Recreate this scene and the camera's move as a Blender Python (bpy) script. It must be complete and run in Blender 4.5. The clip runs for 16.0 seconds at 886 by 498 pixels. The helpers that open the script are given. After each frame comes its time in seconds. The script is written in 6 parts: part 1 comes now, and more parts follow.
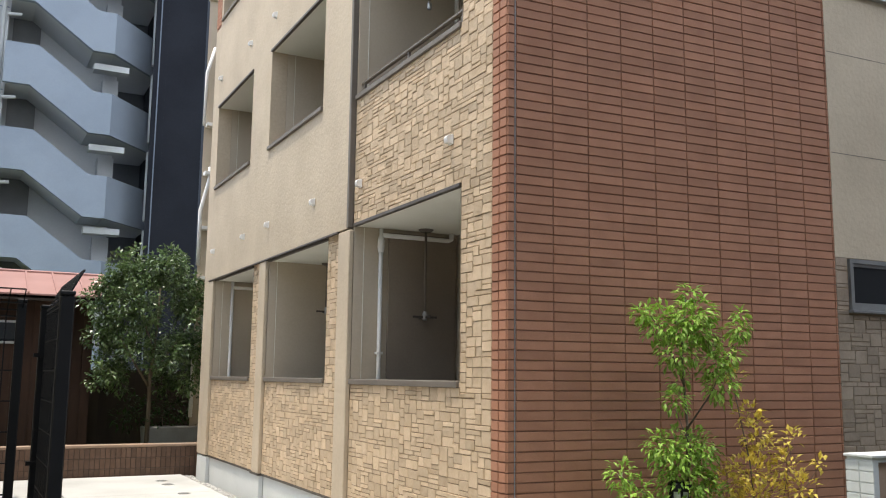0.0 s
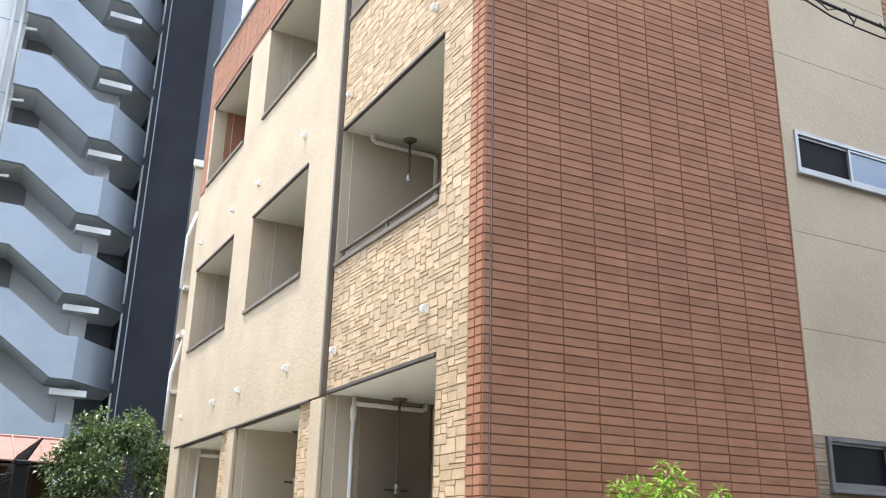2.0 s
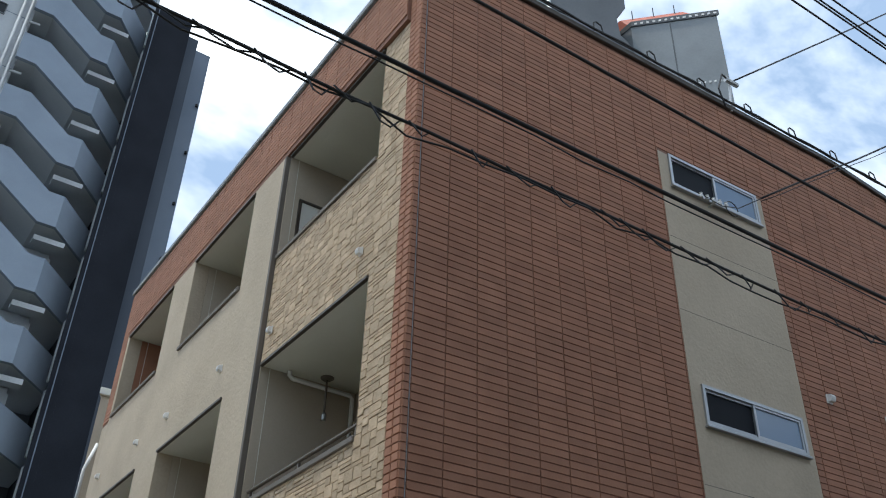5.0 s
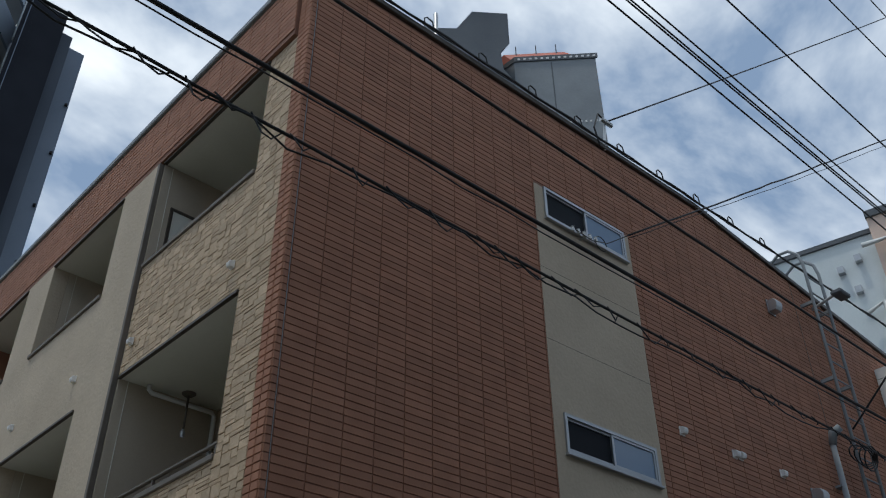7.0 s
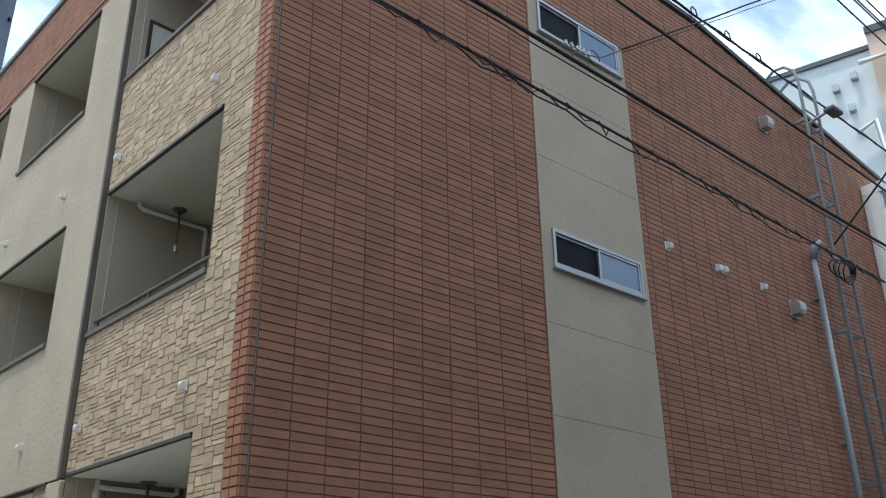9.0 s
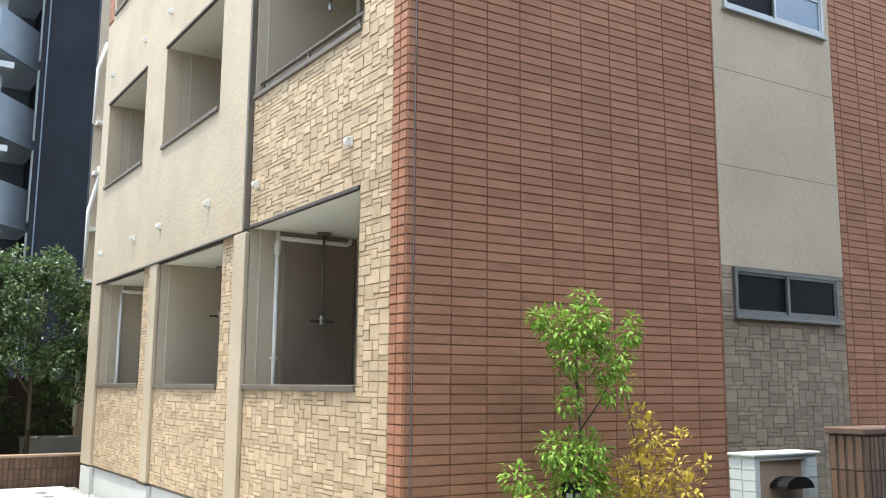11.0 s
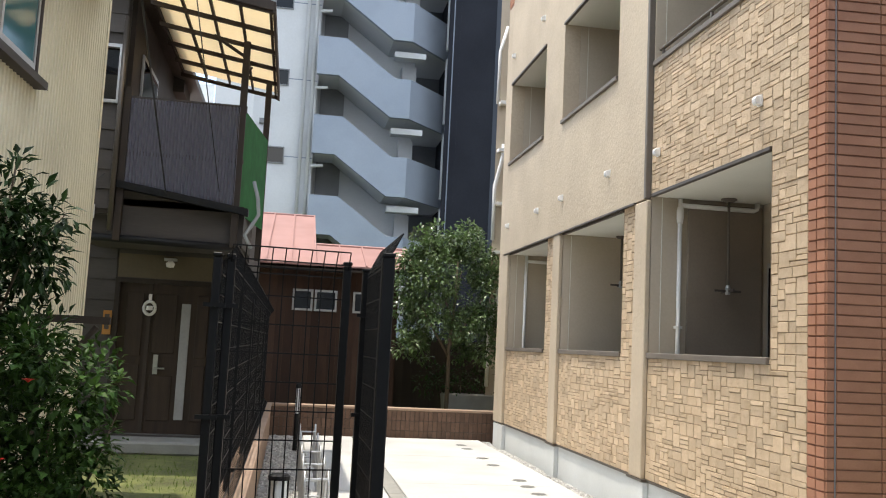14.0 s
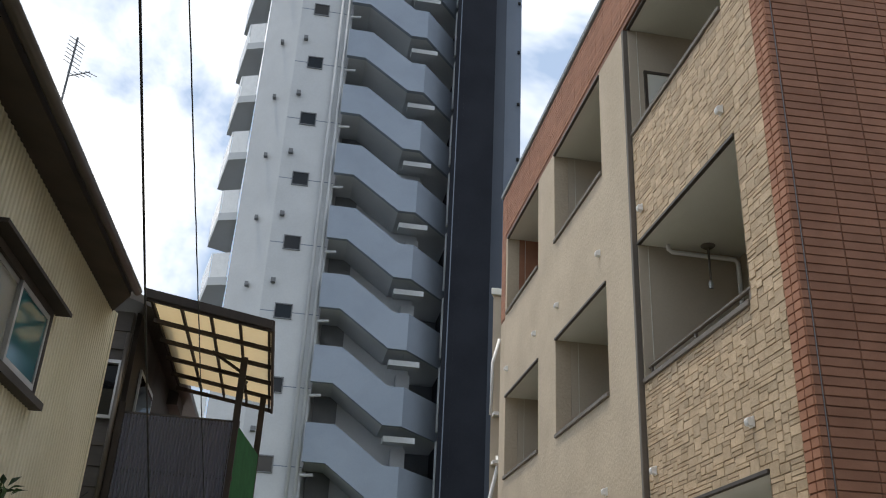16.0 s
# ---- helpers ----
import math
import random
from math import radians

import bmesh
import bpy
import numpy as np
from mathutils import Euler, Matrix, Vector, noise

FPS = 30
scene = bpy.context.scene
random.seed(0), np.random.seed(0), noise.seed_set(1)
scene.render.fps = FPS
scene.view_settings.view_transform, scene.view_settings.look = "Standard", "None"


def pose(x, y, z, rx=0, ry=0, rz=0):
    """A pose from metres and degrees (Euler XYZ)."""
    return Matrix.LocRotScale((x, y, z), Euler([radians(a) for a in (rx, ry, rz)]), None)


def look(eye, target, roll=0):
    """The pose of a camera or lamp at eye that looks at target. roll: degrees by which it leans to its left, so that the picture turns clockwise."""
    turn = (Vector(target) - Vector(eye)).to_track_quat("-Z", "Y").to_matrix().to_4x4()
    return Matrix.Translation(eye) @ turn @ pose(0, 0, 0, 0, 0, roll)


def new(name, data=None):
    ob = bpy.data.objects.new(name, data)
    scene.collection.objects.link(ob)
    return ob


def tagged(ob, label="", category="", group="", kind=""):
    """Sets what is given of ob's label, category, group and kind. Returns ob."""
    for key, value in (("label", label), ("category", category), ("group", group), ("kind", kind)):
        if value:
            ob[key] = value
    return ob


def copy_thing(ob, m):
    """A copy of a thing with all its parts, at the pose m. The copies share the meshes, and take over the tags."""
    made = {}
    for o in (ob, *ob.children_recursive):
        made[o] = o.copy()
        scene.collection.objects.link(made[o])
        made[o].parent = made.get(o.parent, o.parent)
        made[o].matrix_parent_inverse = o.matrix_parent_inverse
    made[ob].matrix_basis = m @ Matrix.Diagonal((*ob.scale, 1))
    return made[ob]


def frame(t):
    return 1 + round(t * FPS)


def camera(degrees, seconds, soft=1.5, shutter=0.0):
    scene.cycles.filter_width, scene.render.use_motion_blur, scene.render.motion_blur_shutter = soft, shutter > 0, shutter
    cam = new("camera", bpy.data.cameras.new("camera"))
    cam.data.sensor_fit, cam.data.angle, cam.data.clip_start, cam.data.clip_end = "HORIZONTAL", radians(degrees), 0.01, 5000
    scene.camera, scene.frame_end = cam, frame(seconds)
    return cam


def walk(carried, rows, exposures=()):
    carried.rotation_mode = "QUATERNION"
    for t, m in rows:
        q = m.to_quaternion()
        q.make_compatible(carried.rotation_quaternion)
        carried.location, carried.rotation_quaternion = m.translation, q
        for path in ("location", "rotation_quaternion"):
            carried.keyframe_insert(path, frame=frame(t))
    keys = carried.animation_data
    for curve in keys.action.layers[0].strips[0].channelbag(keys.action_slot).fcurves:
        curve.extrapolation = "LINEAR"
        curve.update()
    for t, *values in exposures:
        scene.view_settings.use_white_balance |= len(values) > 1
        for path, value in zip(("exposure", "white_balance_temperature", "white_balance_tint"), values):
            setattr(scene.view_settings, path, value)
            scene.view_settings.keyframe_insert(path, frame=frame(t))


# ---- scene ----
cam = camera(52.0, 16.0, soft=1.1)
METRES, EYE, TILT, LEAN, TURN = 0.9, 1.6, 6.7, 0.0, 0.0
PATH = [
    (0, (-3.252, -5.347, 1.636), (-2.346, -3.586, 1.916), 0.7),
    (0.5, (-3.251, -5.341, 1.64), (-2.341, -3.604, 2.035), 1.6),
    (1, (-3.245, -5.326, 1.648), (-2.349, -3.605, 2.132), 1.7),
    (1.5, (-3.237, -5.323, 1.654), (-2.359, -3.619, 2.225), 1.4),
    (2, (-3.236, -5.336, 1.662), (-2.33, -3.67, 2.298), 1.5),
    (2.5, (-3.24, -5.342, 1.668), (-2.314, -3.723, 2.389), 1.4),
    (3, (-3.248, -5.35, 1.676), (-2.316, -3.775, 2.483), 1.3),
    (3.5, (-3.263, -5.367, 1.678), (-2.333, -3.84, 2.575), 1.2),
    (4, (-3.27, -5.385, 1.679), (-2.36, -3.895, 2.653), 1.2),
    (4.2, (-3.271, -5.387, 1.679), (-2.363, -3.913, 2.681), 1.4),
    (6.3, (-3.285, -5.37, 1.662), (-2.276, -4.123, 2.857), 1.0),
    (6.5, (-3.282, -5.369, 1.662), (-2.243, -4.139, 2.848), 0.6),
    (7, (-3.272, -5.368, 1.663), (-2.148, -4.179, 2.813), -0.6),
    (7.5, (-3.257, -5.362, 1.665), (-2.062, -4.186, 2.756), -1.3),
    (8, (-3.244, -5.354, 1.665), (-2.009, -4.148, 2.674), -1.4),
    (8.2, (-3.241, -5.351, 1.664), (-1.995, -4.125, 2.636), -1.3),
    (10.3, (-3.232, -5.318, 1.621), (-1.994, -3.818, 2.086), -0.5),
    (10.5, (-3.231, -5.317, 1.618), (-2.018, -3.781, 2.027), -0.2),
    (11, (-3.227, -5.319, 1.604), (-2.132, -3.673, 1.904), 0.5),
    (11.5, (-3.228, -5.312, 1.585), (-2.287, -3.559, 1.793), 0.6),
    (12, (-3.245, -5.3, 1.567), (-2.49, -3.451, 1.685), 1.0),
    (12.5, (-3.271, -5.285, 1.552), (-2.702, -3.368, 1.601), 1.7),
    (13, (-3.292, -5.272, 1.546), (-2.849, -3.322, 1.572), 2.4),
    (13.5, (-3.311, -5.256, 1.553), (-2.954, -3.29, 1.625), 2.5),
    (14, (-3.317, -5.262, 1.578), (-2.999, -3.299, 1.791), 2.8),
    (14.5, (-3.32, -5.277, 1.608), (-3.011, -3.339, 1.993), 2.8),
    (15, (-3.323, -5.297, 1.636), (-3.044, -3.392, 2.178), 3.1),
    (15.5, (-3.338, -5.312, 1.663), (-3.077, -3.462, 2.378), 2.8),
    (16, (-3.342, -5.337, 1.687), (-3.068, -3.547, 2.536), 2.9),
]
EXPO = [(0.0, -0.34, 7050, 10), (0.5, -0.09, 7050, 10), (1.5, 0.27, 6950, 10), (2.5, 0.24, 6900, 10), (3.5, 0.01, 6800, 8), (4.2, -0.53, 6600, 4), (6.3, -2.0, 6200, 5), (7.2, -2.1, 6200, 5), (8.2, -1.85, 6200, 5), (10.3, 0.2, 6370, 0), (11.0, 0.13, 6620, 5), (11.5, -0.19, 6920, 9), (12.0, -0.59, 7040, 10), (13.0, -0.69, 7040, 10), (14.0, -0.21, 7040, 10), (14.5, 0.04, 6940, 10), (15.2, -0.18, 7210, 10), (16.0, -1.19, 7060, 9)]
walk(cam, [(t, look(eye, target, roll)) for t, eye, target, roll in PATH], EXPO)

# ---- light ----
SUN = Vector((-0.22, 0.025, 1.0)).normalized()
world = bpy.data.worlds.new("sky")
scene.world = world
world.use_nodes = True
wn, wl = world.node_tree.nodes, world.node_tree.links
wn.clear()
w_out = wn.new("ShaderNodeOutputWorld")
w_bg = wn.new("ShaderNodeBackground")
w_sky = wn.new("ShaderNodeTexSky")
w_sky.sky_type = 'NISHITA'
w_sky.sun_disc = False
w_sky.sun_elevation = math.asin(SUN.z)
w_sky.sun_rotation = math.atan2(SUN.x, SUN.y)
w_sky.dust_density, w_sky.air_density = 0.8, 1.2
w_co = wn.new("ShaderNodeTexCoord")
w_map = wn.new("ShaderNodeMapping")
w_map.inputs["Scale"].default_value = (1.0, 1.0, 1.5)
w_map.inputs["Location"].default_value = (0.35, 0.1, 0.0)
w_noise = wn.new("ShaderNodeTexNoise")
w_noise.inputs["Scale"].default_value = 2.6
w_noise.inputs["Detail"].default_value = 7.0
w_noise.inputs["Roughness"].default_value = 0.56
w_noise.inputs["Distortion"].default_value = 0.25
w_ramp = wn.new("ShaderNodeValToRGB")
w_ramp.color_ramp.elements[0].position, w_ramp.color_ramp.elements[1].position = 0.45, 0.66
w_ramp.color_ramp.elements[0].color = (0.08, 0.08, 0.08, 1)
w_mix = wn.new("ShaderNodeMix")
w_mix.data_type = 'RGBA'
w_mix.inputs["B"].default_value = (32.0, 32.6, 34.0, 1)
w_bg.inputs["Strength"].default_value = 0.14
wl.new(w_co.outputs["Generated"], w_map.inputs["Vector"])
wl.new(w_map.outputs["Vector"], w_noise.inputs["Vector"])
wl.new(w_noise.outputs["Fac"], w_ramp.inputs["Fac"])
wl.new(w_ramp.outputs["Color"], w_mix.inputs["Factor"])
w_haze = wn.new("ShaderNodeMix")
w_haze.data_type = 'RGBA'
w_haze.inputs["Factor"].default_value = 0.55
w_haze.inputs["B"].default_value = (8.5, 13.0, 21.0, 1)
wl.new(w_sky.outputs["Color"], w_haze.inputs["A"])
wl.new(w_haze.outputs["Result"], w_mix.inputs["A"])
wl.new(w_mix.outputs["Result"], w_bg.inputs["Color"])
wl.new(w_bg.outputs["Background"], w_out.inputs["Surface"])
sun_data = bpy.data.lights.new("sun", 'SUN')
sun_data.energy, sun_data.angle, sun_data.color = 5.2, radians(0.6), (1.0, 0.95, 0.87)
sun = new("sun", sun_data)
sun.matrix_world = look(SUN * 60, (0, 0, 0))


# ---- materials ----
def surf(name, c1, c2, scale=3.0, fine=60.0, rough=0.8, bump=0.15, depth=0.004, metal=0.0, vary=0.0, spec=0.4, stretch=(1, 1, 1), stain=0.0, trans=0.0):
    """A worn surface: two colours in large patches, fine grain, relief, and a tone of its own for each piece."""
    m = bpy.data.materials.new(name)
    m.use_nodes = True
    n, l = m.node_tree.nodes, m.node_tree.links
    b = n["Principled BSDF"]
    co = n.new("ShaderNodeTexCoord")
    info = n.new("ShaderNodeObjectInfo")
    geo = n.new("ShaderNodeNewGeometry")
    tone = n.new("ShaderNodeMath")
    tone.operation = 'ADD'
    l.new(info.outputs["Random"], tone.inputs[0])
    l.new(geo.outputs["Random Per Island"], tone.inputs[1])
    frac = n.new("ShaderNodeMath")
    frac.operation = 'FRACT'
    l.new(tone.outputs[0], frac.inputs[0])
    shift = n.new("ShaderNodeVectorMath")
    shift.operation = 'MULTIPLY_ADD'
    l.new(info.outputs["Random"], shift.inputs[0])
    shift.inputs[1].default_value = (37.0, 53.0, 71.0)
    l.new(co.outputs["Object"], shift.inputs[2])
    sc = n.new("ShaderNodeVectorMath")
    sc.operation = 'MULTIPLY'
    l.new(shift.outputs[0], sc.inputs[0])
    sc.inputs[1].default_value = stretch
    big = n.new("ShaderNodeTexNoise")
    big.inputs["Scale"].default_value, big.inputs["Detail"].default_value = scale, 4.0
    small = n.new("ShaderNodeTexNoise")
    small.inputs["Scale"].default_value, small.inputs["Detail"].default_value = fine, 5.0
    l.new(sc.outputs[0], big.inputs["Vector"])
    l.new(sc.outputs[0], small.inputs["Vector"])
    add = n.new("ShaderNodeMath")
    add.operation = 'MULTIPLY_ADD'
    l.new(small.outputs["Fac"], add.inputs[0])
    add.inputs[1].default_value = 0.55
    l.new(big.outputs["Fac"], add.inputs[2])
    ramp = n.new("ShaderNodeMapRange")
    ramp.inputs["From Min"].default_value, ramp.inputs["From Max"].default_value = 0.52, 1.02
    l.new(add.outputs[0], ramp.inputs["Value"])
    mix = n.new("ShaderNodeMix")
    mix.data_type = 'RGBA'
    mix.inputs["A"].default_value, mix.inputs["B"].default_value = (*c1, 1), (*c2, 1)
    l.new(ramp.outputs["Result"], mix.inputs["Factor"])
    last = mix.outputs["Result"]
    if vary:
        hsv = n.new("ShaderNodeHueSaturation")
        val = n.new("ShaderNodeMapRange")
        val.inputs["To Min"].default_value, val.inputs["To Max"].default_value = 1 - vary, 1 + vary
        l.new(frac.outputs[0], val.inputs["Value"])
        l.new(val.outputs["Result"], hsv.inputs["Value"])
        l.new(last, hsv.inputs["Color"])
        last = hsv.outputs["Color"]
    if stain:
        st = n.new("ShaderNodeTexNoise")
        st.inputs["Scale"].default_value, st.inputs["Detail"].default_value = 0.9, 6.0
        l.new(sc.outputs[0], st.inputs["Vector"])
        sr = n.new("ShaderNodeMapRange")
        sr.inputs["From Min"].default_value, sr.inputs["From Max"].default_value = 0.45, 0.75
        sr.inputs["To Min"].default_value, sr.inputs["To Max"].default_value = 1.0, 1.0 - stain
        l.new(st.outputs["Fac"], sr.inputs["Value"])
        sm = n.new("ShaderNodeHueSaturation")
        l.new(sr.outputs["Result"], sm.inputs["Value"])
        l.new(last, sm.inputs["Color"])
        last = sm.outputs["Color"]
    l.new(last, b.inputs["Base Color"])
    rr = n.new("ShaderNodeMapRange")
    rr.inputs["To Min"].default_value, rr.inputs["To Max"].default_value = max(0.02, rough - 0.12), min(1.0, rough + 0.1)
    l.new(small.outputs["Fac"], rr.inputs["Value"])
    l.new(rr.outputs["Result"], b.inputs["Roughness"])
    b.inputs["Metallic"].default_value = metal
    b.inputs["Specular IOR Level"].default_value = spec
    if bump:
        bp = n.new("ShaderNodeBump")
        bp.inputs["Strength"].default_value, bp.inputs["Distance"].default_value = min(1.0, bump), depth
        l.new(add.outputs[0], bp.inputs["Height"])
        l.new(bp.outputs["Normal"], b.inputs["Normal"])
    if trans:
        tr = n.new("ShaderNodeBsdfTranslucent")
        l.new(last, tr.inputs["Color"])
        ms = n.new("ShaderNodeMixShader")
        ms.inputs["Fac"].default_value = trans
        l.new(b.outputs[0], ms.inputs[1])
        l.new(tr.outputs[0], ms.inputs[2])
        l.new(ms.outputs[0], n["Material Output"].inputs["Surface"])
    return m


def pane_glass(name, tint, rough=0.03):
    """Dark window glass with a clear reflection."""
    m = bpy.data.materials.new(name)
    m.use_nodes = True
    b = m.node_tree.nodes["Principled BSDF"]
    b.inputs["Base Color"].default_value = (*tint, 1)
    b.inputs["Roughness"].default_value = rough
    b.inputs["Specular IOR Level"].default_value = 0.7
    return m


M_BRICK = surf("orange_brick", (0.325, 0.147, 0.086), (0.405, 0.194, 0.117), 5.0, 90.0, 0.75, 0.3, 0.003, vary=0.10, stain=0.08)
M_BRICK_JOINT = surf("brick_joint", (0.225, 0.115, 0.078), (0.27, 0.14, 0.096), 4.0, 80.0, 0.9)
M_STONE = surf("tan_stone", (0.475, 0.350, 0.226), (0.60, 0.465, 0.322), 7.0, 45.0, 0.85, 0.9, 0.010, vary=0.15, stain=0.06)
M_STONE_JOINT = surf("stone_joint", (0.215, 0.155, 0.10), (0.275, 0.20, 0.13), 4.0, 60.0, 0.9)
# Darker, greyer version of the tan stone, used on the street front.
M_STONE_DARK = surf("dark_tan_stone", (0.245, 0.19, 0.14), (0.345, 0.27, 0.205), 7.0, 45.0, 0.85, 0.7, 0.010, vary=0.15, stain=0.1)
M_STUCCO = surf("beige_stucco", (0.475, 0.392, 0.290), (0.57, 0.476, 0.356), 1.6, 26.0, 0.9, 0.65, 0.014, stain=0.08)
M_STUCCO_IN = surf("taupe_render", (0.50, 0.43, 0.33), (0.57, 0.49, 0.385), 1.6, 40.0, 0.9, 0.5, 0.006, stain=0.08)
M_PANEL = surf("brown_partition", (0.23, 0.185, 0.145), (0.28, 0.23, 0.18), 2.0, 50.0, 0.75, 0.2, 0.003)
M_SOFFIT = surf("white_soffit", (0.74, 0.74, 0.66), (0.80, 0.80, 0.72), 2.0, 60.0, 0.8, 0.1, 0.002)
M_PLINTH = surf("pale_render", (0.56, 0.58, 0.57), (0.64, 0.66, 0.65), 1.4, 50.0, 0.85, 0.25, 0.003, stain=0.08)
M_CONC = surf("new_concrete", (0.49, 0.488, 0.472), (0.59, 0.588, 0.57), 0.7, 30.0, 0.85, 0.25, 0.003, stain=0.2)
M_CONC_BAND = surf("block_edging", (0.25, 0.245, 0.225), (0.33, 0.325, 0.30), 4.0, 60.0, 0.9, 0.3)
M_BRONZE = surf("bronze_trim", (0.075, 0.062, 0.052), (0.10, 0.085, 0.07), 3.0, 40.0, 0.45, 0.05, 0.001, metal=0.3)
M_TRIM = surf("taupe_trim", (0.135, 0.115, 0.095), (0.175, 0.15, 0.125), 3.0, 40.0, 0.6, 0.1, 0.002)
M_ALU = surf("aluminium", (0.40, 0.405, 0.41), (0.50, 0.505, 0.51), 4.0, 70.0, 0.42, 0.05, 0.001, metal=0.8)
M_ALU_DARK = surf("grey_aluminium", (0.16, 0.16, 0.16), (0.22, 0.22, 0.22), 4.0, 70.0, 0.45, 0.05, 0.001, metal=0.5)
M_STEEL = surf("galvanised_steel", (0.42, 0.43, 0.43), (0.55, 0.56, 0.56), 6.0, 60.0, 0.45, 0.1, 0.001, metal=0.8)
M_WHITE = surf("white_plastic", (0.78, 0.77, 0.74), (0.84, 0.83, 0.80), 5.0, 60.0, 0.45, 0.03, 0.001)
M_BLACK = surf("black_paint", (0.006, 0.006, 0.007), (0.011, 0.011, 0.012), 5.0, 60.0, 0.55, 0.05, 0.001, spec=0.25)
M_CABLE = surf("cable_rubber", (0.015, 0.015, 0.016), (0.03, 0.03, 0.032), 9.0, 60.0, 0.6, 0.1, 0.001)
M_SOIL = surf("mossy_soil", (0.05, 0.055, 0.022), (0.17, 0.19, 0.055), 2.2, 40.0, 0.95, 0.8, 0.02)
M_ASPHALT = surf("asphalt", (0.045, 0.045, 0.046), (0.075, 0.075, 0.074), 1.0, 120.0, 0.9, 0.5, 0.005)
M_GRAVEL = surf("grey_gravel", (0.34, 0.33, 0.31), (0.55, 0.54, 0.51), 9.0, 60.0, 0.9, 0.3, 0.003, vary=0.35)
M_TILE_DARK = surf("dark_brown_tile", (0.125, 0.075, 0.055), (0.18, 0.11, 0.082), 6.0, 70.0, 0.7, 0.4, 0.004, vary=0.12, stain=0.1)
M_TILE = surf("brown_tile", (0.105, 0.062, 0.042), (0.16, 0.095, 0.063), 8.0, 70.0, 0.6, 0.25, 0.003, vary=0.16)
M_TILE_JOINT = surf("tile_joint", (0.06, 0.045, 0.035), (0.09, 0.065, 0.05), 4.0, 60.0, 0.9)
M_CAP = surf("wall_cap", (0.34, 0.235, 0.17), (0.43, 0.305, 0.225), 4.0, 60.0, 0.8, 0.2, 0.003)
M_COVER = surf("cast_cover", (0.15, 0.15, 0.148), (0.22, 0.22, 0.215), 12.0, 90.0, 0.6, 0.3, 0.003, metal=0.3)
M_CREAM = surf("cream_sheet", (0.72, 0.655, 0.47), (0.79, 0.73, 0.55), 1.2, 30.0, 0.6, 0.1, 0.002, stain=0.12)
M_DARKWOOD = surf("dark_timber", (0.026, 0.019, 0.015), (0.055, 0.041, 0.032), 2.5, 30.0, 0.75, 0.4, 0.004, stretch=(1, 1, 0.15), vary=0.15)
M_DOORWOOD = surf("brown_door", (0.026, 0.016, 0.011), (0.048, 0.030, 0.020), 3.0, 30.0, 0.55, 0.2, 0.002, stretch=(4, 4, 0.3))
M_SIDING = surf("grey_brown_siding", (0.056, 0.049, 0.045), (0.09, 0.08, 0.073), 2.0, 30.0, 0.8, 0.3, 0.004, stretch=(0.3, 1, 2), vary=0.10, stain=0.15)
M_OCHRE = surf("ochre_plaster", (0.11, 0.088, 0.058), (0.15, 0.122, 0.08), 2.0, 40.0, 0.9, 0.3, 0.004)
M_TIN = surf("faded_red_tin", (0.30, 0.155, 0.135), (0.37, 0.205, 0.18), 1.2, 30.0, 0.6, 0.15, 0.003, stain=0.15)
M_REDWOOD = surf("red_brown_boards", (0.045, 0.025, 0.018), (0.085, 0.046, 0.032), 3.0, 30.0, 0.85, 0.4, 0.004, stretch=(1, 1, 0.2), vary=0.2)
M_CORR = surf("violet_grey_sheet", (0.20, 0.20, 0.25), (0.27, 0.27, 0.33), 1.5, 20.0, 0.4, 0.1, 0.002, stretch=(1, 1, 0.2), trans=0.25)
M_POLY = surf("yellowed_sheet", (0.85, 0.745, 0.56), (0.90, 0.82, 0.66), 0.9, 20.0, 0.5, 0.1, 0.002, stain=0.2, trans=0.62)
M_NET = surf("green_net", (0.01, 0.13, 0.03), (0.02, 0.20, 0.05), 5.0, 60.0, 0.8, 0.2, 0.003, trans=0.3)
M_TOWER = surf("white_tower_tile", (0.45, 0.475, 0.49), (0.52, 0.545, 0.56), 0.5, 14.0, 0.6, 0.15, 0.004, stain=0.05)
M_TOWER_BLUE = surf("blue_grey_parapet", (0.245, 0.295, 0.36), (0.285, 0.335, 0.40), 0.4, 20.0, 0.75, 0.15, 0.003, stain=0.1)
M_TOWER_NAVY = surf("black_navy_wall", (0.012, 0.014, 0.020), (0.020, 0.023, 0.031), 0.6, 20.0, 0.75, 0.1, 0.003, spec=0.15)
M_TOWER_GREY = surf("slate_blue_wall", (0.14, 0.175, 0.225), (0.18, 0.215, 0.27), 0.4, 20.0, 0.7, 0.1, 0.003)
M_TOWER_SLATE = surf("dark_slate_wall", (0.065, 0.078, 0.10), (0.085, 0.10, 0.125), 0.4, 20.0, 0.75, 0.1, 0.003, spec=0.2)
M_TOWER_DOOR = surf("grey_steel_door", (0.13, 0.14, 0.15), (0.17, 0.18, 0.19), 2.0, 30.0, 0.5, 0.05, 0.001)
M_GREYCLAD = surf("grey_cladding", (0.25, 0.27, 0.28), (0.31, 0.33, 0.34), 0.4, 10.0, 0.8, 0.15, 0.003, stain=0.12)
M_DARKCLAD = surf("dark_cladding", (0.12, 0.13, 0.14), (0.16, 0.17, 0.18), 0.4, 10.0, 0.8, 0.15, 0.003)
M_REDPAINT = surf("red_paint", (0.50, 0.10, 0.06), (0.60, 0.16, 0.10), 2.0, 30.0, 0.6, 0.1, 0.002)
M_PALEWALL = surf("pale_green_white_paint", (0.70, 0.75, 0.74), (0.78, 0.82, 0.81), 0.4, 14.0, 0.7, 0.1, 0.003, stain=0.06)
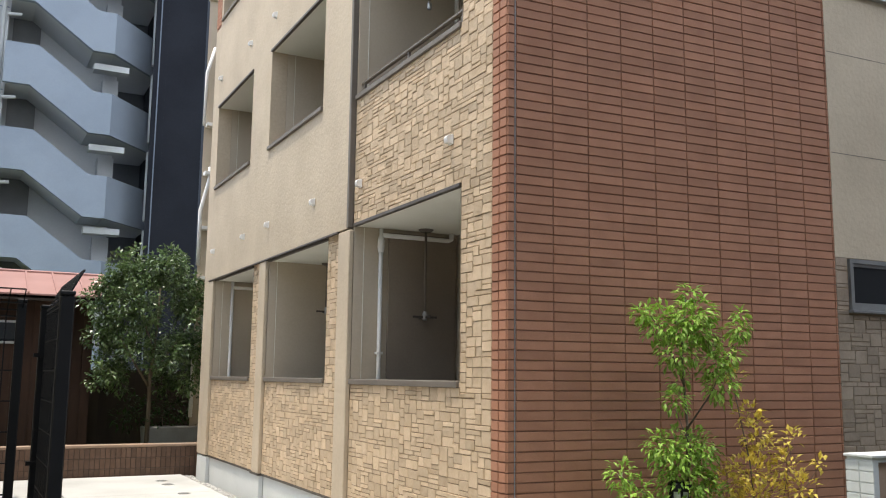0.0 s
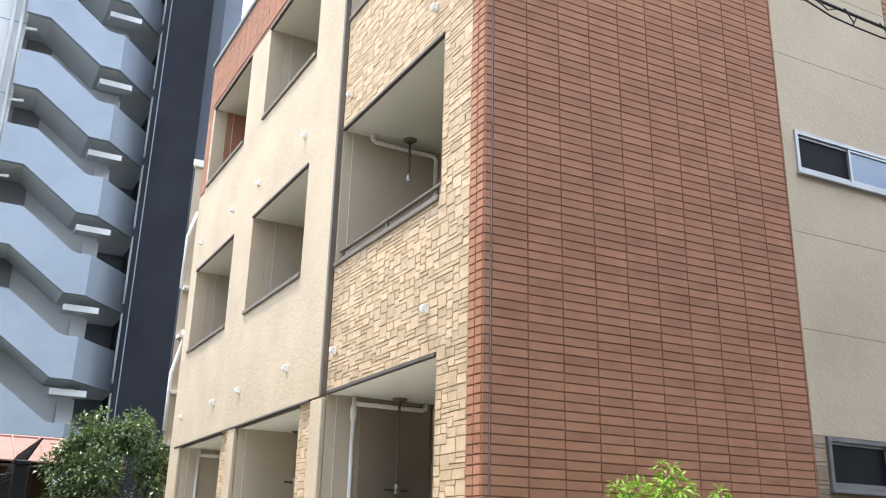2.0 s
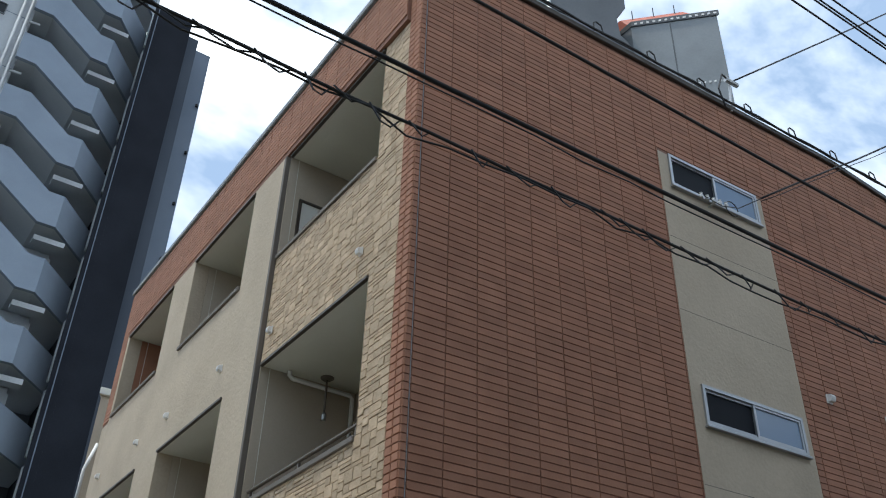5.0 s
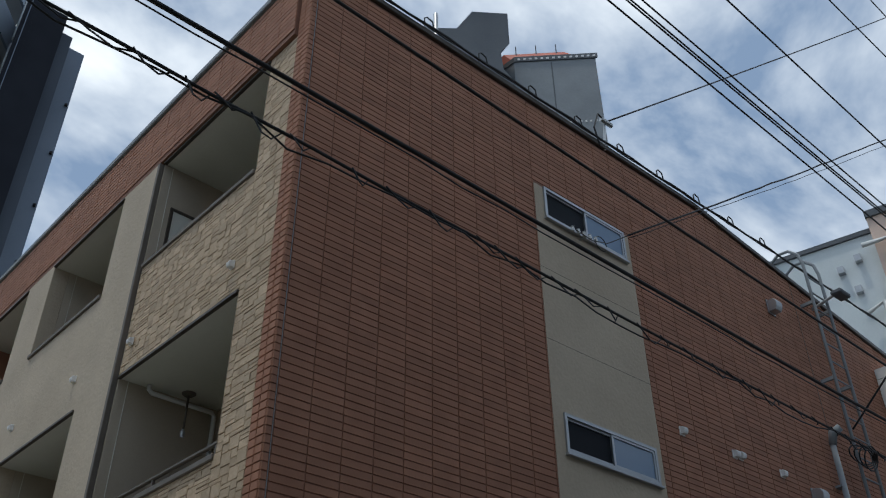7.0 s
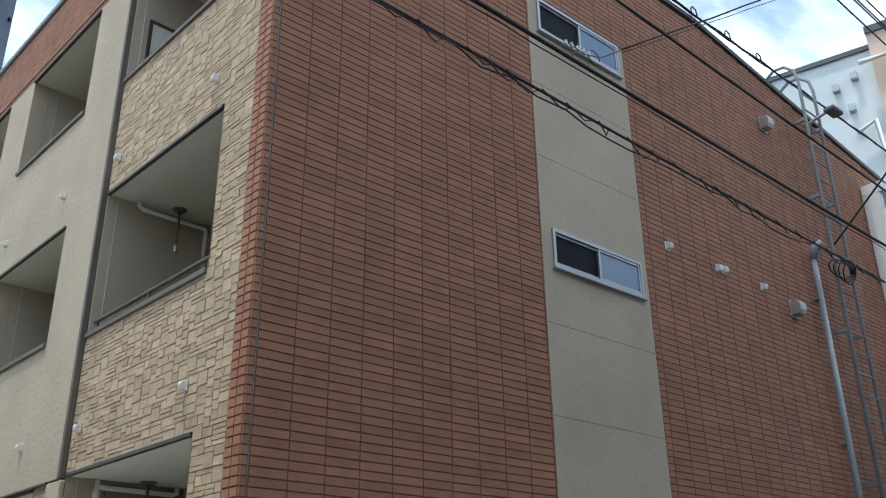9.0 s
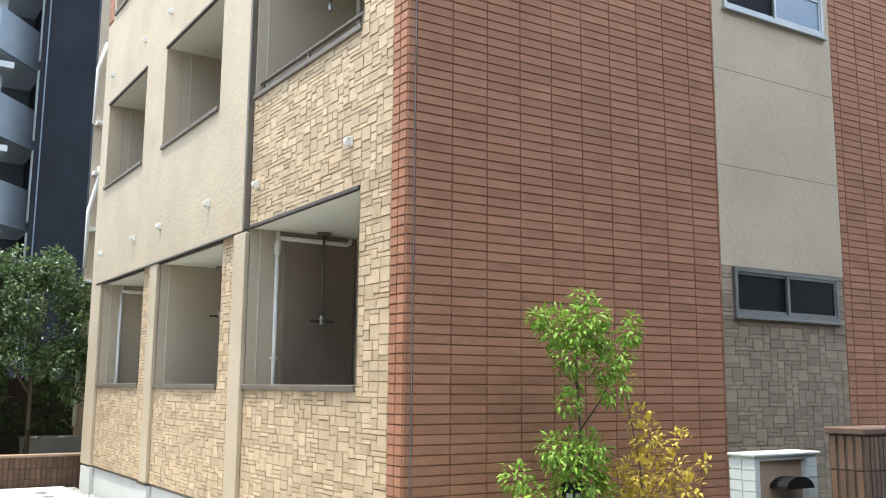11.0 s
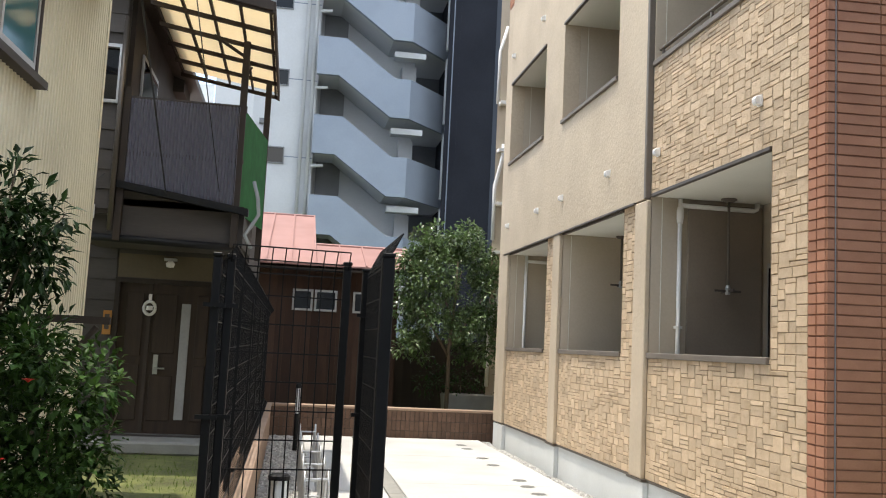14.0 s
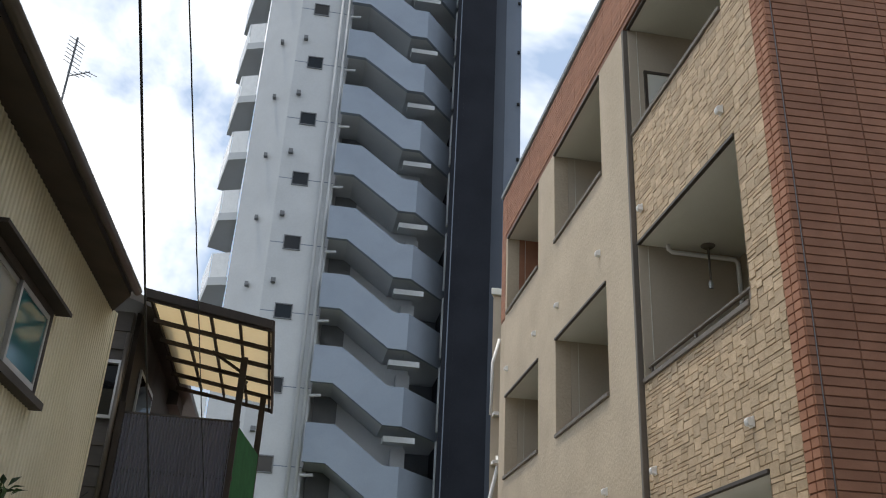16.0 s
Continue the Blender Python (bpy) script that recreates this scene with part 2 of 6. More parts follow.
M_PEACH = surf("peach_tile", (0.68, 0.50, 0.40), (0.76, 0.58, 0.47), 1.0, 20.0, 0.8, 0.1, 0.002, vary=0.1)
M_BARK = surf("bark", (0.10, 0.075, 0.05), (0.19, 0.15, 0.11), 8.0, 60.0, 0.95, 0.8, 0.006, stretch=(1, 1, 0.25))
M_LEAF = surf("leaf_green", (0.075, 0.13, 0.045), (0.14, 0.21, 0.08), 6.0, 40.0, 0.28, 0.0, vary=0.45, trans=0.22, spec=0.8)
M_LEAF_PALE = surf("leaf_fresh", (0.20, 0.37, 0.05), (0.36, 0.52, 0.10), 6.0, 40.0, 0.45, 0.0, vary=0.3, trans=0.35)
M_LEAF_YELLOW = surf("leaf_yellow", (0.62, 0.47, 0.07), (0.76, 0.62, 0.15), 6.0, 40.0, 0.5, 0.0, vary=0.25, trans=0.35)
M_LEAF_MID = surf("leaf_mid", (0.024, 0.062, 0.012), (0.06, 0.115, 0.024), 6.0, 40.0, 0.5, 0.0, vary=0.55, trans=0.25, spec=0.18)
M_LEAF_DARK = surf("leaf_dark", (0.015, 0.042, 0.010), (0.036, 0.075, 0.018), 6.0, 40.0, 0.45, 0.0, vary=0.5, trans=0.2, spec=0.25)
M_GRASS = surf("grass_blade", (0.09, 0.15, 0.03), (0.17, 0.24, 0.05), 6.0, 40.0, 0.6, 0.0, vary=0.35, trans=0.25)
M_LAMPGLASS = surf("opal_lamp_glass", (0.70, 0.72, 0.72), (0.78, 0.80, 0.80), 5.0, 30.0, 0.3, 0.0)
M_PETAL = surf("red_petal", (0.55, 0.02, 0.015), (0.65, 0.05, 0.03), 5.0, 30.0, 0.5, 0.0)
M_YELLOW = surf("yellow_tape", (0.70, 0.50, 0.03), (0.78, 0.58, 0.05), 5.0, 30.0, 0.5, 0.0)
M_ORANGE = surf("orange_plate", (0.45, 0.19, 0.04), (0.52, 0.24, 0.06), 5.0, 30.0, 0.5, 0.0)
M_LINEN = surf("grey_curtain", (0.30, 0.30, 0.29), (0.38, 0.38, 0.37), 3.0, 30.0, 0.9, 0.1, 0.003)
G_DARK = pane_glass("dark_glass", (0.006, 0.007, 0.009))
G_SCREEN = pane_glass("screened_glass", (0.006, 0.007, 0.010), 0.5)
G_SCREEN.node_tree.nodes["Principled BSDF"].inputs["Specular IOR Level"].default_value = 0.12
G_DIM = pane_glass("dim_glass", (0.012, 0.014, 0.015), 0.06)
G_DIM.node_tree.nodes["Principled BSDF"].inputs["Specular IOR Level"].default_value = 0.3
# Frosted pane; the blue base colour paints in the sky's reflection.
G_SKY = pane_glass("frosted_sky_glass", (0.19, 0.26, 0.36), 0.18)
G_TEAL = pane_glass("teal_curtained_glass", (0.03, 0.13, 0.14), 0.08)
G_TEAL.node_tree.nodes["Principled BSDF"].inputs["Specular IOR Level"].default_value = 0.3


# ---- building blocks ----
class Geo:
    """Vertices and faces of one part, in world metres."""

    def __init__(self):
        self.v, self.f = [], []

    def add(self, pts, faces):
        k = len(self.v)
        self.v += [tuple(p) for p in pts]
        self.f += [tuple(i + k for i in q) for q in faces]
        return self

    def hexa(self, p):
        return self.add(p, [(3, 2, 1, 0), (4, 5, 6, 7), (0, 1, 5, 4), (1, 2, 6, 5), (2, 3, 7, 6), (3, 0, 4, 7)])

    def box(self, x0, x1, y0, y1, z0, z1, to=None):
        p = [(x0, y0, z0), (x1, y0, z0), (x1, y1, z0), (x0, y1, z0), (x0, y0, z1), (x1, y0, z1), (x1, y1, z1), (x0, y1, z1)]
        return self.hexa([to(*q) for q in p] if to else p)

    def prism(self, poly, push):
        n, d = len(poly), Vector(push)
        a = [Vector(p) for p in poly]
        return self.add(a + [p + d for p in a], [tuple(range(n))[::-1], tuple(range(n, 2 * n))] + [(i, (i + 1) % n, n + (i + 1) % n, n + i) for i in range(n)])

    def tube(self, path, r, seg=8, cap=True):
        pts = [Vector(p) for p in path]
        rs = r if isinstance(r, (list, tuple)) else [r] * len(pts)
        k = len(self.v)
        side = None
        for i, p in enumerate(pts):
            d = (pts[min(i + 1, len(pts) - 1)] - pts[max(i - 1, 0)]).normalized()
            if side is None:
                side = d.orthogonal().normalized()
            side = (side - d * side.dot(d)).normalized()
            up = d.cross(side)
            for j in range(seg):
                a = 2 * math.pi * j / seg
                self.v.append(tuple(p + (side * math.cos(a) + up * math.sin(a)) * rs[i]))
        for i in range(len(pts) - 1):
            for j in range(seg):
                a, b = k + i * seg + j, k + i * seg + (j + 1) % seg
                self.f.append((a, b, b + seg, a + seg))
        if cap:
            self.f.append(tuple(k + j for j in range(seg))[::-1])
            self.f.append(tuple(k + (len(pts) - 1) * seg + j for j in range(seg)))
        return self

    def lathe(self, c, prof, seg=16):
        k, c = len(self.v), Vector(c)
        for r, z in prof:
            for j in range(seg):
                a = 2 * math.pi * j / seg
                self.v.append((c.x + r * math.cos(a), c.y + r * math.sin(a), c.z + z))
        for i in range(len(prof) - 1):
            for j in range(seg):
                a, b = k + i * seg + j, k + i * seg + (j + 1) % seg
                self.f.append((a, b, b + seg, a + seg))
        self.f.append(tuple(k + j for j in range(seg))[::-1])
        self.f.append(tuple(k + (len(prof) - 1) * seg + j for j in range(seg)))
        return self

    def holed(self, us, vs, holes, t0, t1, to):
        """A wall over the spans us, vs with rectangular openings (u0, u1, v0, v1) cut through; to(u, t, v) gives the place."""
        cu = sorted({us[0], us[1], *[h[i] for h in holes for i in (0, 1)]})
        cv = sorted({vs[0], vs[1], *[h[i] for h in holes for i in (2, 3)]})
        cu = [c for c in cu if us[0] <= c <= us[1]]
        cv = [c for c in cv if vs[0] <= c <= vs[1]]

        def full(i, j):
            if not (0 <= i < len(cu) - 1 and 0 <= j < len(cv) - 1):
                return False
            a, b = (cu[i] + cu[i + 1]) / 2, (cv[j] + cv[j + 1]) / 2
            return not any(h[0] < a < h[1] and h[2] < b < h[3] for h in holes)
        for i in range(len(cu) - 1):
            for j in range(len(cv) - 1):
                if not full(i, j):
                    continue
                a, b, c, d = cu[i], cu[i + 1], cv[j], cv[j + 1]
                self.add([to(a, t0, c), to(b, t0, c), to(b, t0, d), to(a, t0, d)], [(0, 1, 2, 3)])
                self.add([to(a, t1, c), to(b, t1, c), to(b, t1, d), to(a, t1, d)], [(3, 2, 1, 0)])
                if not full(i - 1, j):
                    self.add([to(a, t0, c), to(a, t0, d), to(a, t1, d), to(a, t1, c)], [(0, 1, 2, 3)])
                if not full(i + 1, j):
                    self.add([to(b, t0, c), to(b, t1, c), to(b, t1, d), to(b, t0, d)], [(0, 1, 2, 3)])
                if not full(i, j - 1):
                    self.add([to(a, t0, c), to(a, t1, c), to(b, t1, c), to(b, t0, c)], [(0, 1, 2, 3)])
                if not full(i, j + 1):
                    self.add([to(a, t0, d), to(b, t0, d), to(b, t1, d), to(a, t1, d)], [(0, 1, 2, 3)])
        return self


ORIGIN = {}


def thing(name, at, label, category, group="", kind=""):
    ob = new(name)
    ob.empty_display_size = 0.1
    ob.location = at
    ORIGIN[ob.name] = Vector(at)
    return tagged(ob, label, category, group, kind)


def mesh_of(name, geo, mat, off=Vector((0, 0, 0)), bevel=0.0, smooth=False):
    me = bpy.data.meshes.new(name)
    me.from_pydata([tuple(Vector(p) - off) for p in geo.v], [], geo.f)
    bm = bmesh.new()
    bm.from_mesh(me)
    if len(bm.faces) < 4000:
        bmesh.ops.recalc_face_normals(bm, faces=bm.faces)
    if bevel:
        bmesh.ops.bevel(bm, geom=bm.edges[:], offset=bevel, segments=1, affect='EDGES', clamp_overlap=True)
    bm.to_mesh(me)
    bm.free()
    if smooth:
        for p in me.polygons:
            p.use_smooth = True
    me.materials.append(mat)
    return me


def part(name, geo, mat, parent=None, label="", bevel=0.0, smooth=False, kind=""):
    off = ORIGIN[parent.name] if parent else Vector((0, 0, 0))
    ob = new(name, mesh_of(name, geo, mat, off, bevel, smooth))
    if parent:
        ob.parent = parent
    ORIGIN[ob.name] = off
    return tagged(ob, label, "", "", kind)


def solo(name, geo, mat, label, category, group="", kind="", bevel=0.0, smooth=False):
    ob = new(name, mesh_of(name, geo, mat, Vector((0, 0, 0)), bevel, smooth))
    ORIGIN[ob.name] = Vector((0, 0, 0))
    return tagged(ob, label, category, group, kind)


THETA = math.atan(0.0400)
UC, US = math.cos(THETA), math.sin(THETA)


def rw(u, out, z):
    """Street front: u along it from the corner, out from its face, z up."""
    return (u * UC - out * US, -u * US - out * UC, z)


def lf(y, out, z):
    """Side front: y along it from the corner, out from its face, z up."""
    return (-out, y, z)


def piece_mesh(name, w, h, d, inset, mat, rough=0.0, rng=None):
    """A block seen from the front: width along x, face towards -y."""
    a, b = w / 2, h / 2
    v = [(-a, 0, -b), (a, 0, -b), (a, 0, b), (-a, 0, b), (-a + inset, -d, -b + inset), (a - inset, -d, -b + inset), (a - inset, -d, b - inset), (-a + inset, -d, b - inset)]
    if rough:
        v = [(x + rng.uniform(-rough, rough), y + rng.uniform(-rough, rough) * (0.6 if y else 0), z + rng.uniform(-rough, rough)) for x, y, z in v]
    me = bpy.data.meshes.new(name)
    me.from_pydata(v, [], [(4, 5, 6, 7), (0, 1, 5, 4), (1, 2, 6, 5), (2, 3, 7, 6), (3, 0, 4, 7)])
    me.materials.append(mat)
    return me


def block(geo, u0, u1, z0, z1, d, inset, to, tip=0.0, rough=0.0, rng=None):
    i = inset
    if rough:
        j = [rng.uniform(-rough, rough) for _ in range(8)]
        p = [to(u0, 0, z0), to(u1, 0, z0), to(u1, 0, z1), to(u0, 0, z1), to(u0 + i + j[0], d, z0 + i + j[1]), to(u1 - i + j[2], d + tip, z0 + i + j[3]), to(u1 - i + j[4], d - tip * 0.5, z1 - i + j[5]), to(u0 + i + j[6], d, z1 - i + j[7])]
        geo.add(p, [(4, 5, 6, 7), (0, 1, 5, 4), (1, 2, 6, 5), (2, 3, 7, 6), (3, 0, 4, 7)])
        return
    p = [to(u0, 0, z0), to(u1, 0, z0), to(u1, 0, z1), to(u0, 0, z1), to(u0 + i, d, z0 + i), to(u1 - i, d + tip, z0 + i), to(u1 - i, d - tip * 0.5, z1 - i), to(u0 + i, d, z1 - i)]
    geo.add(p, [(4, 5, 6, 7), (0, 1, 5, 4), (1, 2, 6, 5), (2, 3, 7, 6), (3, 0, 4, 7)])


def ashlar(u0, u1, z0, z1, holes, rng, du=0.046, dz=0.037):
    """Random squared stones filling a rectangle around openings."""
    nu, nz = max(1, round((u1 - u0) / du)), max(1, round((z1 - z0) / dz))
    su, sz = (u1 - u0) / nu, (z1 - z0) / nz
    used = [[False] * nu for _ in range(nz)]
    for j in range(nz):
        for i in range(nu):
            a, b = u0 + (i + 0.5) * su, z0 + (j + 0.5) * sz
            if any(h[0] - 0.01 < a < h[1] + 0.01 and h[2] - 0.01 < b < h[3] + 0.01 for h in holes):
                used[j][i] = True
    shapes = [(4, 1)] * 5 + [(3, 1)] * 4 + [(5, 1)] * 2 + [(3, 2)] * 4 + [(4, 2)] * 3 + [(3, 3)] * 3 + [(2, 2)] * 2
    small = [(2, 1), (1, 2), (1, 1)]
    out = []
    for j in range(nz):
        for i in range(nu):
            if used[j][i]:
                continue
            run = 0
            while i + run < nu and not used[j][i + run]:
                run += 1
            rng.shuffle(shapes)
            fits = [q for q in shapes if q[0] == run or q[0] <= run - 2] if run > 1 else []
            for w, h in fits + small:
                if w <= run and j + h <= nz and not any(used[j + b][i + a] for a in range(w) for b in range(h)):
                    for a in range(w):
                        for b in range(h):
                            used[j + b][i + a] = True
                    out.append((u0 + i * su, u0 + (i + w) * su, z0 + j * sz, z0 + (j + h) * sz))
                    break
    return out


GZ = 0.06

# ---- ground ----
solo("ground", Geo().add([(-400, -400, 0), (400, -400, 0), (400, 400, 0), (-400, 400, 0)], [(0, 1, 2, 3)]), M_ASPHALT, "grey asphalt ground around the buildings", "ground", kind="structure")
pad = Geo()
for y0, y1 in ((-1.2, 1.9), (1.912, 4.9), (4.912, 7.4), (7.412, 9.72)):
    pad.box(-2.06, -0.14, y0, y1, 0.0, GZ)
pad.box(-3.02, -2.24, -1.0, 4.3, 0.0, GZ - 0.004).box(-3.02, -2.24, 4.312, 9.72, 0.0, GZ - 0.004)
solo("pavement", pad, M_CONC, "clean pale concrete paving beside the apartment building", "paving", kind="structure", bevel=0.006)
# Added wall behind the camera; its height blocks low sky from the brick front.
solo("wall_street", Geo().box(-30, 30, -13.2, -13.0, 0.0, 12.0), M_GREYCLAD, "unseen plain wall added across the street to cut sky light", "wall", kind="structure")
band = Geo()
rng = random.Random(3)
y = -1.2
while y < 9.6:
    band.box(-2.23, -2.07, y, y + 0.59, 0.0, GZ - 0.002)
    y += 0.6
solo("trim", band, M_CONC_BAND, "grey concrete edging strip set in the paving", "edging", kind="structure", bevel=0.005)
solo("floor", Geo().box(-14, -3.85, -6, 9.9, 0.0, 0.05), M_SOIL, "mossy dark soil of the neighbouring yard", "soil", kind="structure")
solo("ground_bed", Geo().box(-0.3, 3.3, -2.4, -0.25, 0.0, 0.10), M_SOIL, "dark planting bed under the brick wall", "planting bed", kind="structure", bevel=0.02)


def pebbles(name, x0, x1, y0, y1, n, size, seed, label):
    g, r = Geo(), random.Random(seed)
    for _ in range(n):
        x, yy, s = r.uniform(x0, x1), r.uniform(y0, y1), r.uniform(0.6, 1.3) * size
        a, h = r.uniform(0, 6.28), s * r.uniform(0.5, 0.9)
        ring = [(x + s * math.cos(a + k * 1.2566) * r.uniform(0.8, 1.2), yy + s * math.sin(a + k * 1.2566) * r.uniform(0.8, 1.2)) for k in range(5)]
        g.add([(p, q, GZ - 0.02) for p, q in ring] + [(x + (p - x) * 0.55, yy + (q - yy) * 0.55, GZ - 0.02 + h) for p, q in ring],
              [(k, (k + 1) % 5, 5 + (k + 1) % 5, 5 + k) for k in range(5)] + [(5, 6, 7, 8, 9)])
    return solo(name, g, M_GRAVEL, label, "gravel", kind="stuff")


solo("ground_gravel", Geo().box(-0.14, 0.02, -0.6, 9.7, 0.0, GZ - 0.022).box(-3.55, -3.02, -0.5, 9.7, 0.0, GZ - 0.022), M_GRAVEL, "gravel bedding strip along the walls", "gravel", kind="structure")
pebbles("gravel", -0.16, 0.0, -0.3, 9.6, 2600, 0.016, 5, "loose pale gravel strip along the plinth")
pebbles("gravel", -3.54, -3.02, -0.4, 9.6, 3000, 0.02, 6, "loose pale gravel strip along the boundary wall")

cover = thing("drain_cover", (-0.67, 0.71, GZ), "round dark cast drain cover flush in pale concrete", "drain cover", "row of drain covers")
part("frame", Geo().lathe((-0.67, 0.71, GZ), [(0.0, 0.0), (0.09, 0.0), (0.09, 0.004), (0.081, 0.005), (0.0, 0.004)], 20), M_STEEL, cover)
part("lid", Geo().lathe((-0.67, 0.71, GZ), [(0.0, 0.003), (0.078, 0.003), (0.076, 0.007), (0.0, 0.008)], 20), M_COVER, cover)
for x, yy in ((-0.66, 1.13), (-0.65, 1.62), (-0.62, 2.05), (-0.60, 2.41), (-0.62, 3.24), (-0.61, 3.95), (-0.60, 4.33), (-0.59, 4.83), (-0.57, 5.29), (-0.59, 6.6), (-0.59, 7.3), (-0.59, 8.4), (-0.59, 8.9)):
    copy_thing(cover, Matrix.Translation((x, yy, GZ)))

# ---- apartment building ----
apt = thing("apartment_building", (4.0, 4.5, 0.0), "three-storey apartment building clad in orange brick, tan stone and beige stucco", "building")
ROOF = 9.68
END = 9.10
LEN = 14.2
BEND = 6.6


def crest(u):
    """Height of the street front, which falls towards its far end."""
    return ROOF - max(0.0, u - BEND) * 0.125


OPEN1 = [(0.68, 2.88, 1.60, 3.11), (0.68, 2.88, 4.41, 5.91), (0.68, 2.88, 7.27, 8.74)]
UP = [(3.77, 5.81, 4.53, 5.835), (3.79, 5.81, 7.29, 8.70), (6.68, 8.69, 4.53, 5.835), (6.68, 8.69, 7.29, 8.70)]
LOW = [(3.61, 5.74, 1.60, 3.07), (6.46, 8.54, 1.60, 3.07)]
W_IN = 0.16

plinth = Geo().box(0.015, 0.3, 0.0, END, 0.0, 0.425)
for y0, y1 in ((2.84, 3.22), (5.70, 6.06), (8.50, 9.09)):
    plinth.box(-0.045, 0.014, y0, y1, 0.0, 0.425)
part("plinth", plinth, M_PLINTH, apt, "pale rendered plinth", bevel=0.006)
part("plinth", Geo().box(0.02, LEN, -0.3, -0.015, 0.0, 0.425, rw), M_PLINTH, apt, "pale rendered plinth", bevel=0.006)
part("drip_trim", Geo().box(-0.012, 0.05, -0.01, END, 0.428, 0.45).box(-0.06, -0.013, 2.84, 3.22, 0.428, 0.45).box(-0.06, -0.013, 5.70, 6.06, 0.428, 0.45), M_BRONZE, apt)
part("drip_trim", Geo().box(-0.005, LEN, -0.05, 0.012, 0.428, 0.45, rw), M_BRONZE, apt)

stone_1 = part("stone_wall", Geo().holed((0.2, 2.88), (0.45, 8.75), OPEN1, 0.0, -W_IN, lf), M_STONE_JOINT, apt, "tan ashlar stone cladding")
stone_2 = part("stone_wall", Geo().holed((3.18, 5.74), (0.45, 3.08), LOW[:1], 0.0, -W_IN, lf), M_STONE_JOINT, apt, "tan ashlar stone cladding")
stone_3 = part("stone_wall", Geo().holed((6.02, 8.54), (0.45, 3.08), LOW[1:], 0.0, -W_IN, lf), M_STONE_JOINT, apt, "tan ashlar stone cladding")
stucco = part("stucco_wall", Geo().holed((2.95, 8.80), (3.08, 8.74), UP, 0.05, -W_IN, lf), M_STUCCO, apt, "beige textured stucco")
for y0, y1 in ((2.88, 3.18), (5.74, 6.02), (8.54, 8.83)):
    part("pilaster", Geo().box(-0.052, -0.002, y0, y1, 0.45, 3.060), M_STUCCO, apt, "beige stucco pilaster", bevel=0.008)
for y0, y1, z0, z1 in ((2.965, 3.178, 0.45, 3.078), (5.825, 6.018, 0.45, 3.078), (8.625, 8.83, 0.45, 3.078), (2.89, 2.948, 3.08, 8.74)):
    part("pier_core", Geo().box(0.0, W_IN, y0, y1, z0, z1), M_STUCCO_IN, apt)
part("ledge_trim", Geo().box(-0.062, -0.03, 3.19, 8.80, 3.062, 3.079), M_BRONZE, apt, "bronze drip trim under the stucco")
# Joint trim widened in dark taupe to cover the stucco's shaded end face too.
part("corner_trim", Geo().box(-0.062, -0.002, 2.895, 2.946, 3.08, 8.73), M_TRIM, apt, "taupe vertical joint trim, also toned for the shaded stucco end", bevel=0.005)
part("stucco_wall", Geo().box(-0.05, W_IN, 8.832, END, 0.45, 7.20).box(-0.05, W_IN, 8.802, 8.831, 3.08, 7.20), M_STUCCO, apt, "beige stucco end strip")

# brick parts of the side front, on a recessed joint ground
part("brick_backing", Geo().box(-0.045, W_IN, 0.2, 8.801, 8.755, ROOF).box(-0.045, W_IN, 8.802, END, 7.205, ROOF).box(0.0, W_IN, 0.0, 0.198, 0.45, ROOF), M_BRICK_JOINT, apt, "dark brick joints")
part("brick_backing", Geo().holed((0.0, BEND), (0.45, ROOF), [(3.14, 4.83, 0.45, 8.37)], 0.0, -0.2, rw).hexa([rw(BEND, 0, 0.45), rw(LEN, 0, 0.45), rw(LEN, -0.2, 0.45), rw(BEND, -0.2, 0.45), rw(BEND, 0, ROOF), rw(LEN, 0, crest(LEN)), rw(LEN, -0.2, crest(LEN)), rw(BEND, -0.2, ROOF)]), M_BRICK_JOINT, apt, "dark brick joints")
part("stucco_panel", Geo().holed((3.14, 4.83), (2.68, 8.37), [(3.30, 4.71, 5.09, 5.49), (3.30, 4.71, 7.94, 8.369)], 0.008, -0.2, rw), M_STUCCO, apt, "beige textured stucco panel")
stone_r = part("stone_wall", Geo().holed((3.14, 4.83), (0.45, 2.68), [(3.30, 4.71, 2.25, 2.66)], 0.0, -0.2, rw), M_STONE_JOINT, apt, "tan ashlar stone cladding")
for z in (3.58, 4.48, 6.3, 7.2):
    part("panel_joint", Geo().box(3.15, 4.82, 0.0085, 0.0095, z, z + 0.006, rw), M_TRIM, apt)
part("joint_seal", Geo().box(0.057, 0.063, 0.0, 0.004, 0.46, ROOF, rw), M_GREYCLAD, apt, "grey sealed movement joint")
part("joint_seal", Geo().box(8.92, 8.932, 0.0, 0.0095, 6.4, crest(8.93) - 0.02, rw), M_TRIM, apt, "grey sealed movement joint")
part("coping", Geo().box(-0.085, 0.2, -0.06, END + 0.03, ROOF + 0.002, ROOF + 0.085), M_GREYCLAD, apt, "grey metal coping", bevel=0.01)
part("coping", Geo().box(0.21, BEND, -0.2, 0.045, ROOF + 0.002, ROOF + 0.085, rw).hexa([rw(u, o, crest(u) + z) for z in (0.002, 0.085) for u, o in ((BEND, 0.045), (LEN, 0.045), (LEN, -0.2), (BEND, -0.2))]), M_BRONZE, apt, "dark metal coping", bevel=0.01)
part("roof", Geo().box(0.21, BEND, 0.2, END, 9.2, 9.3).hexa([(x, y, z + crest(x) - ROOF) for z in (9.2, 9.3) for x, y in ((BEND, 0.2), (LEN, 0.2), (LEN, END), (BEND, END))]), M_GREYCLAD, apt)
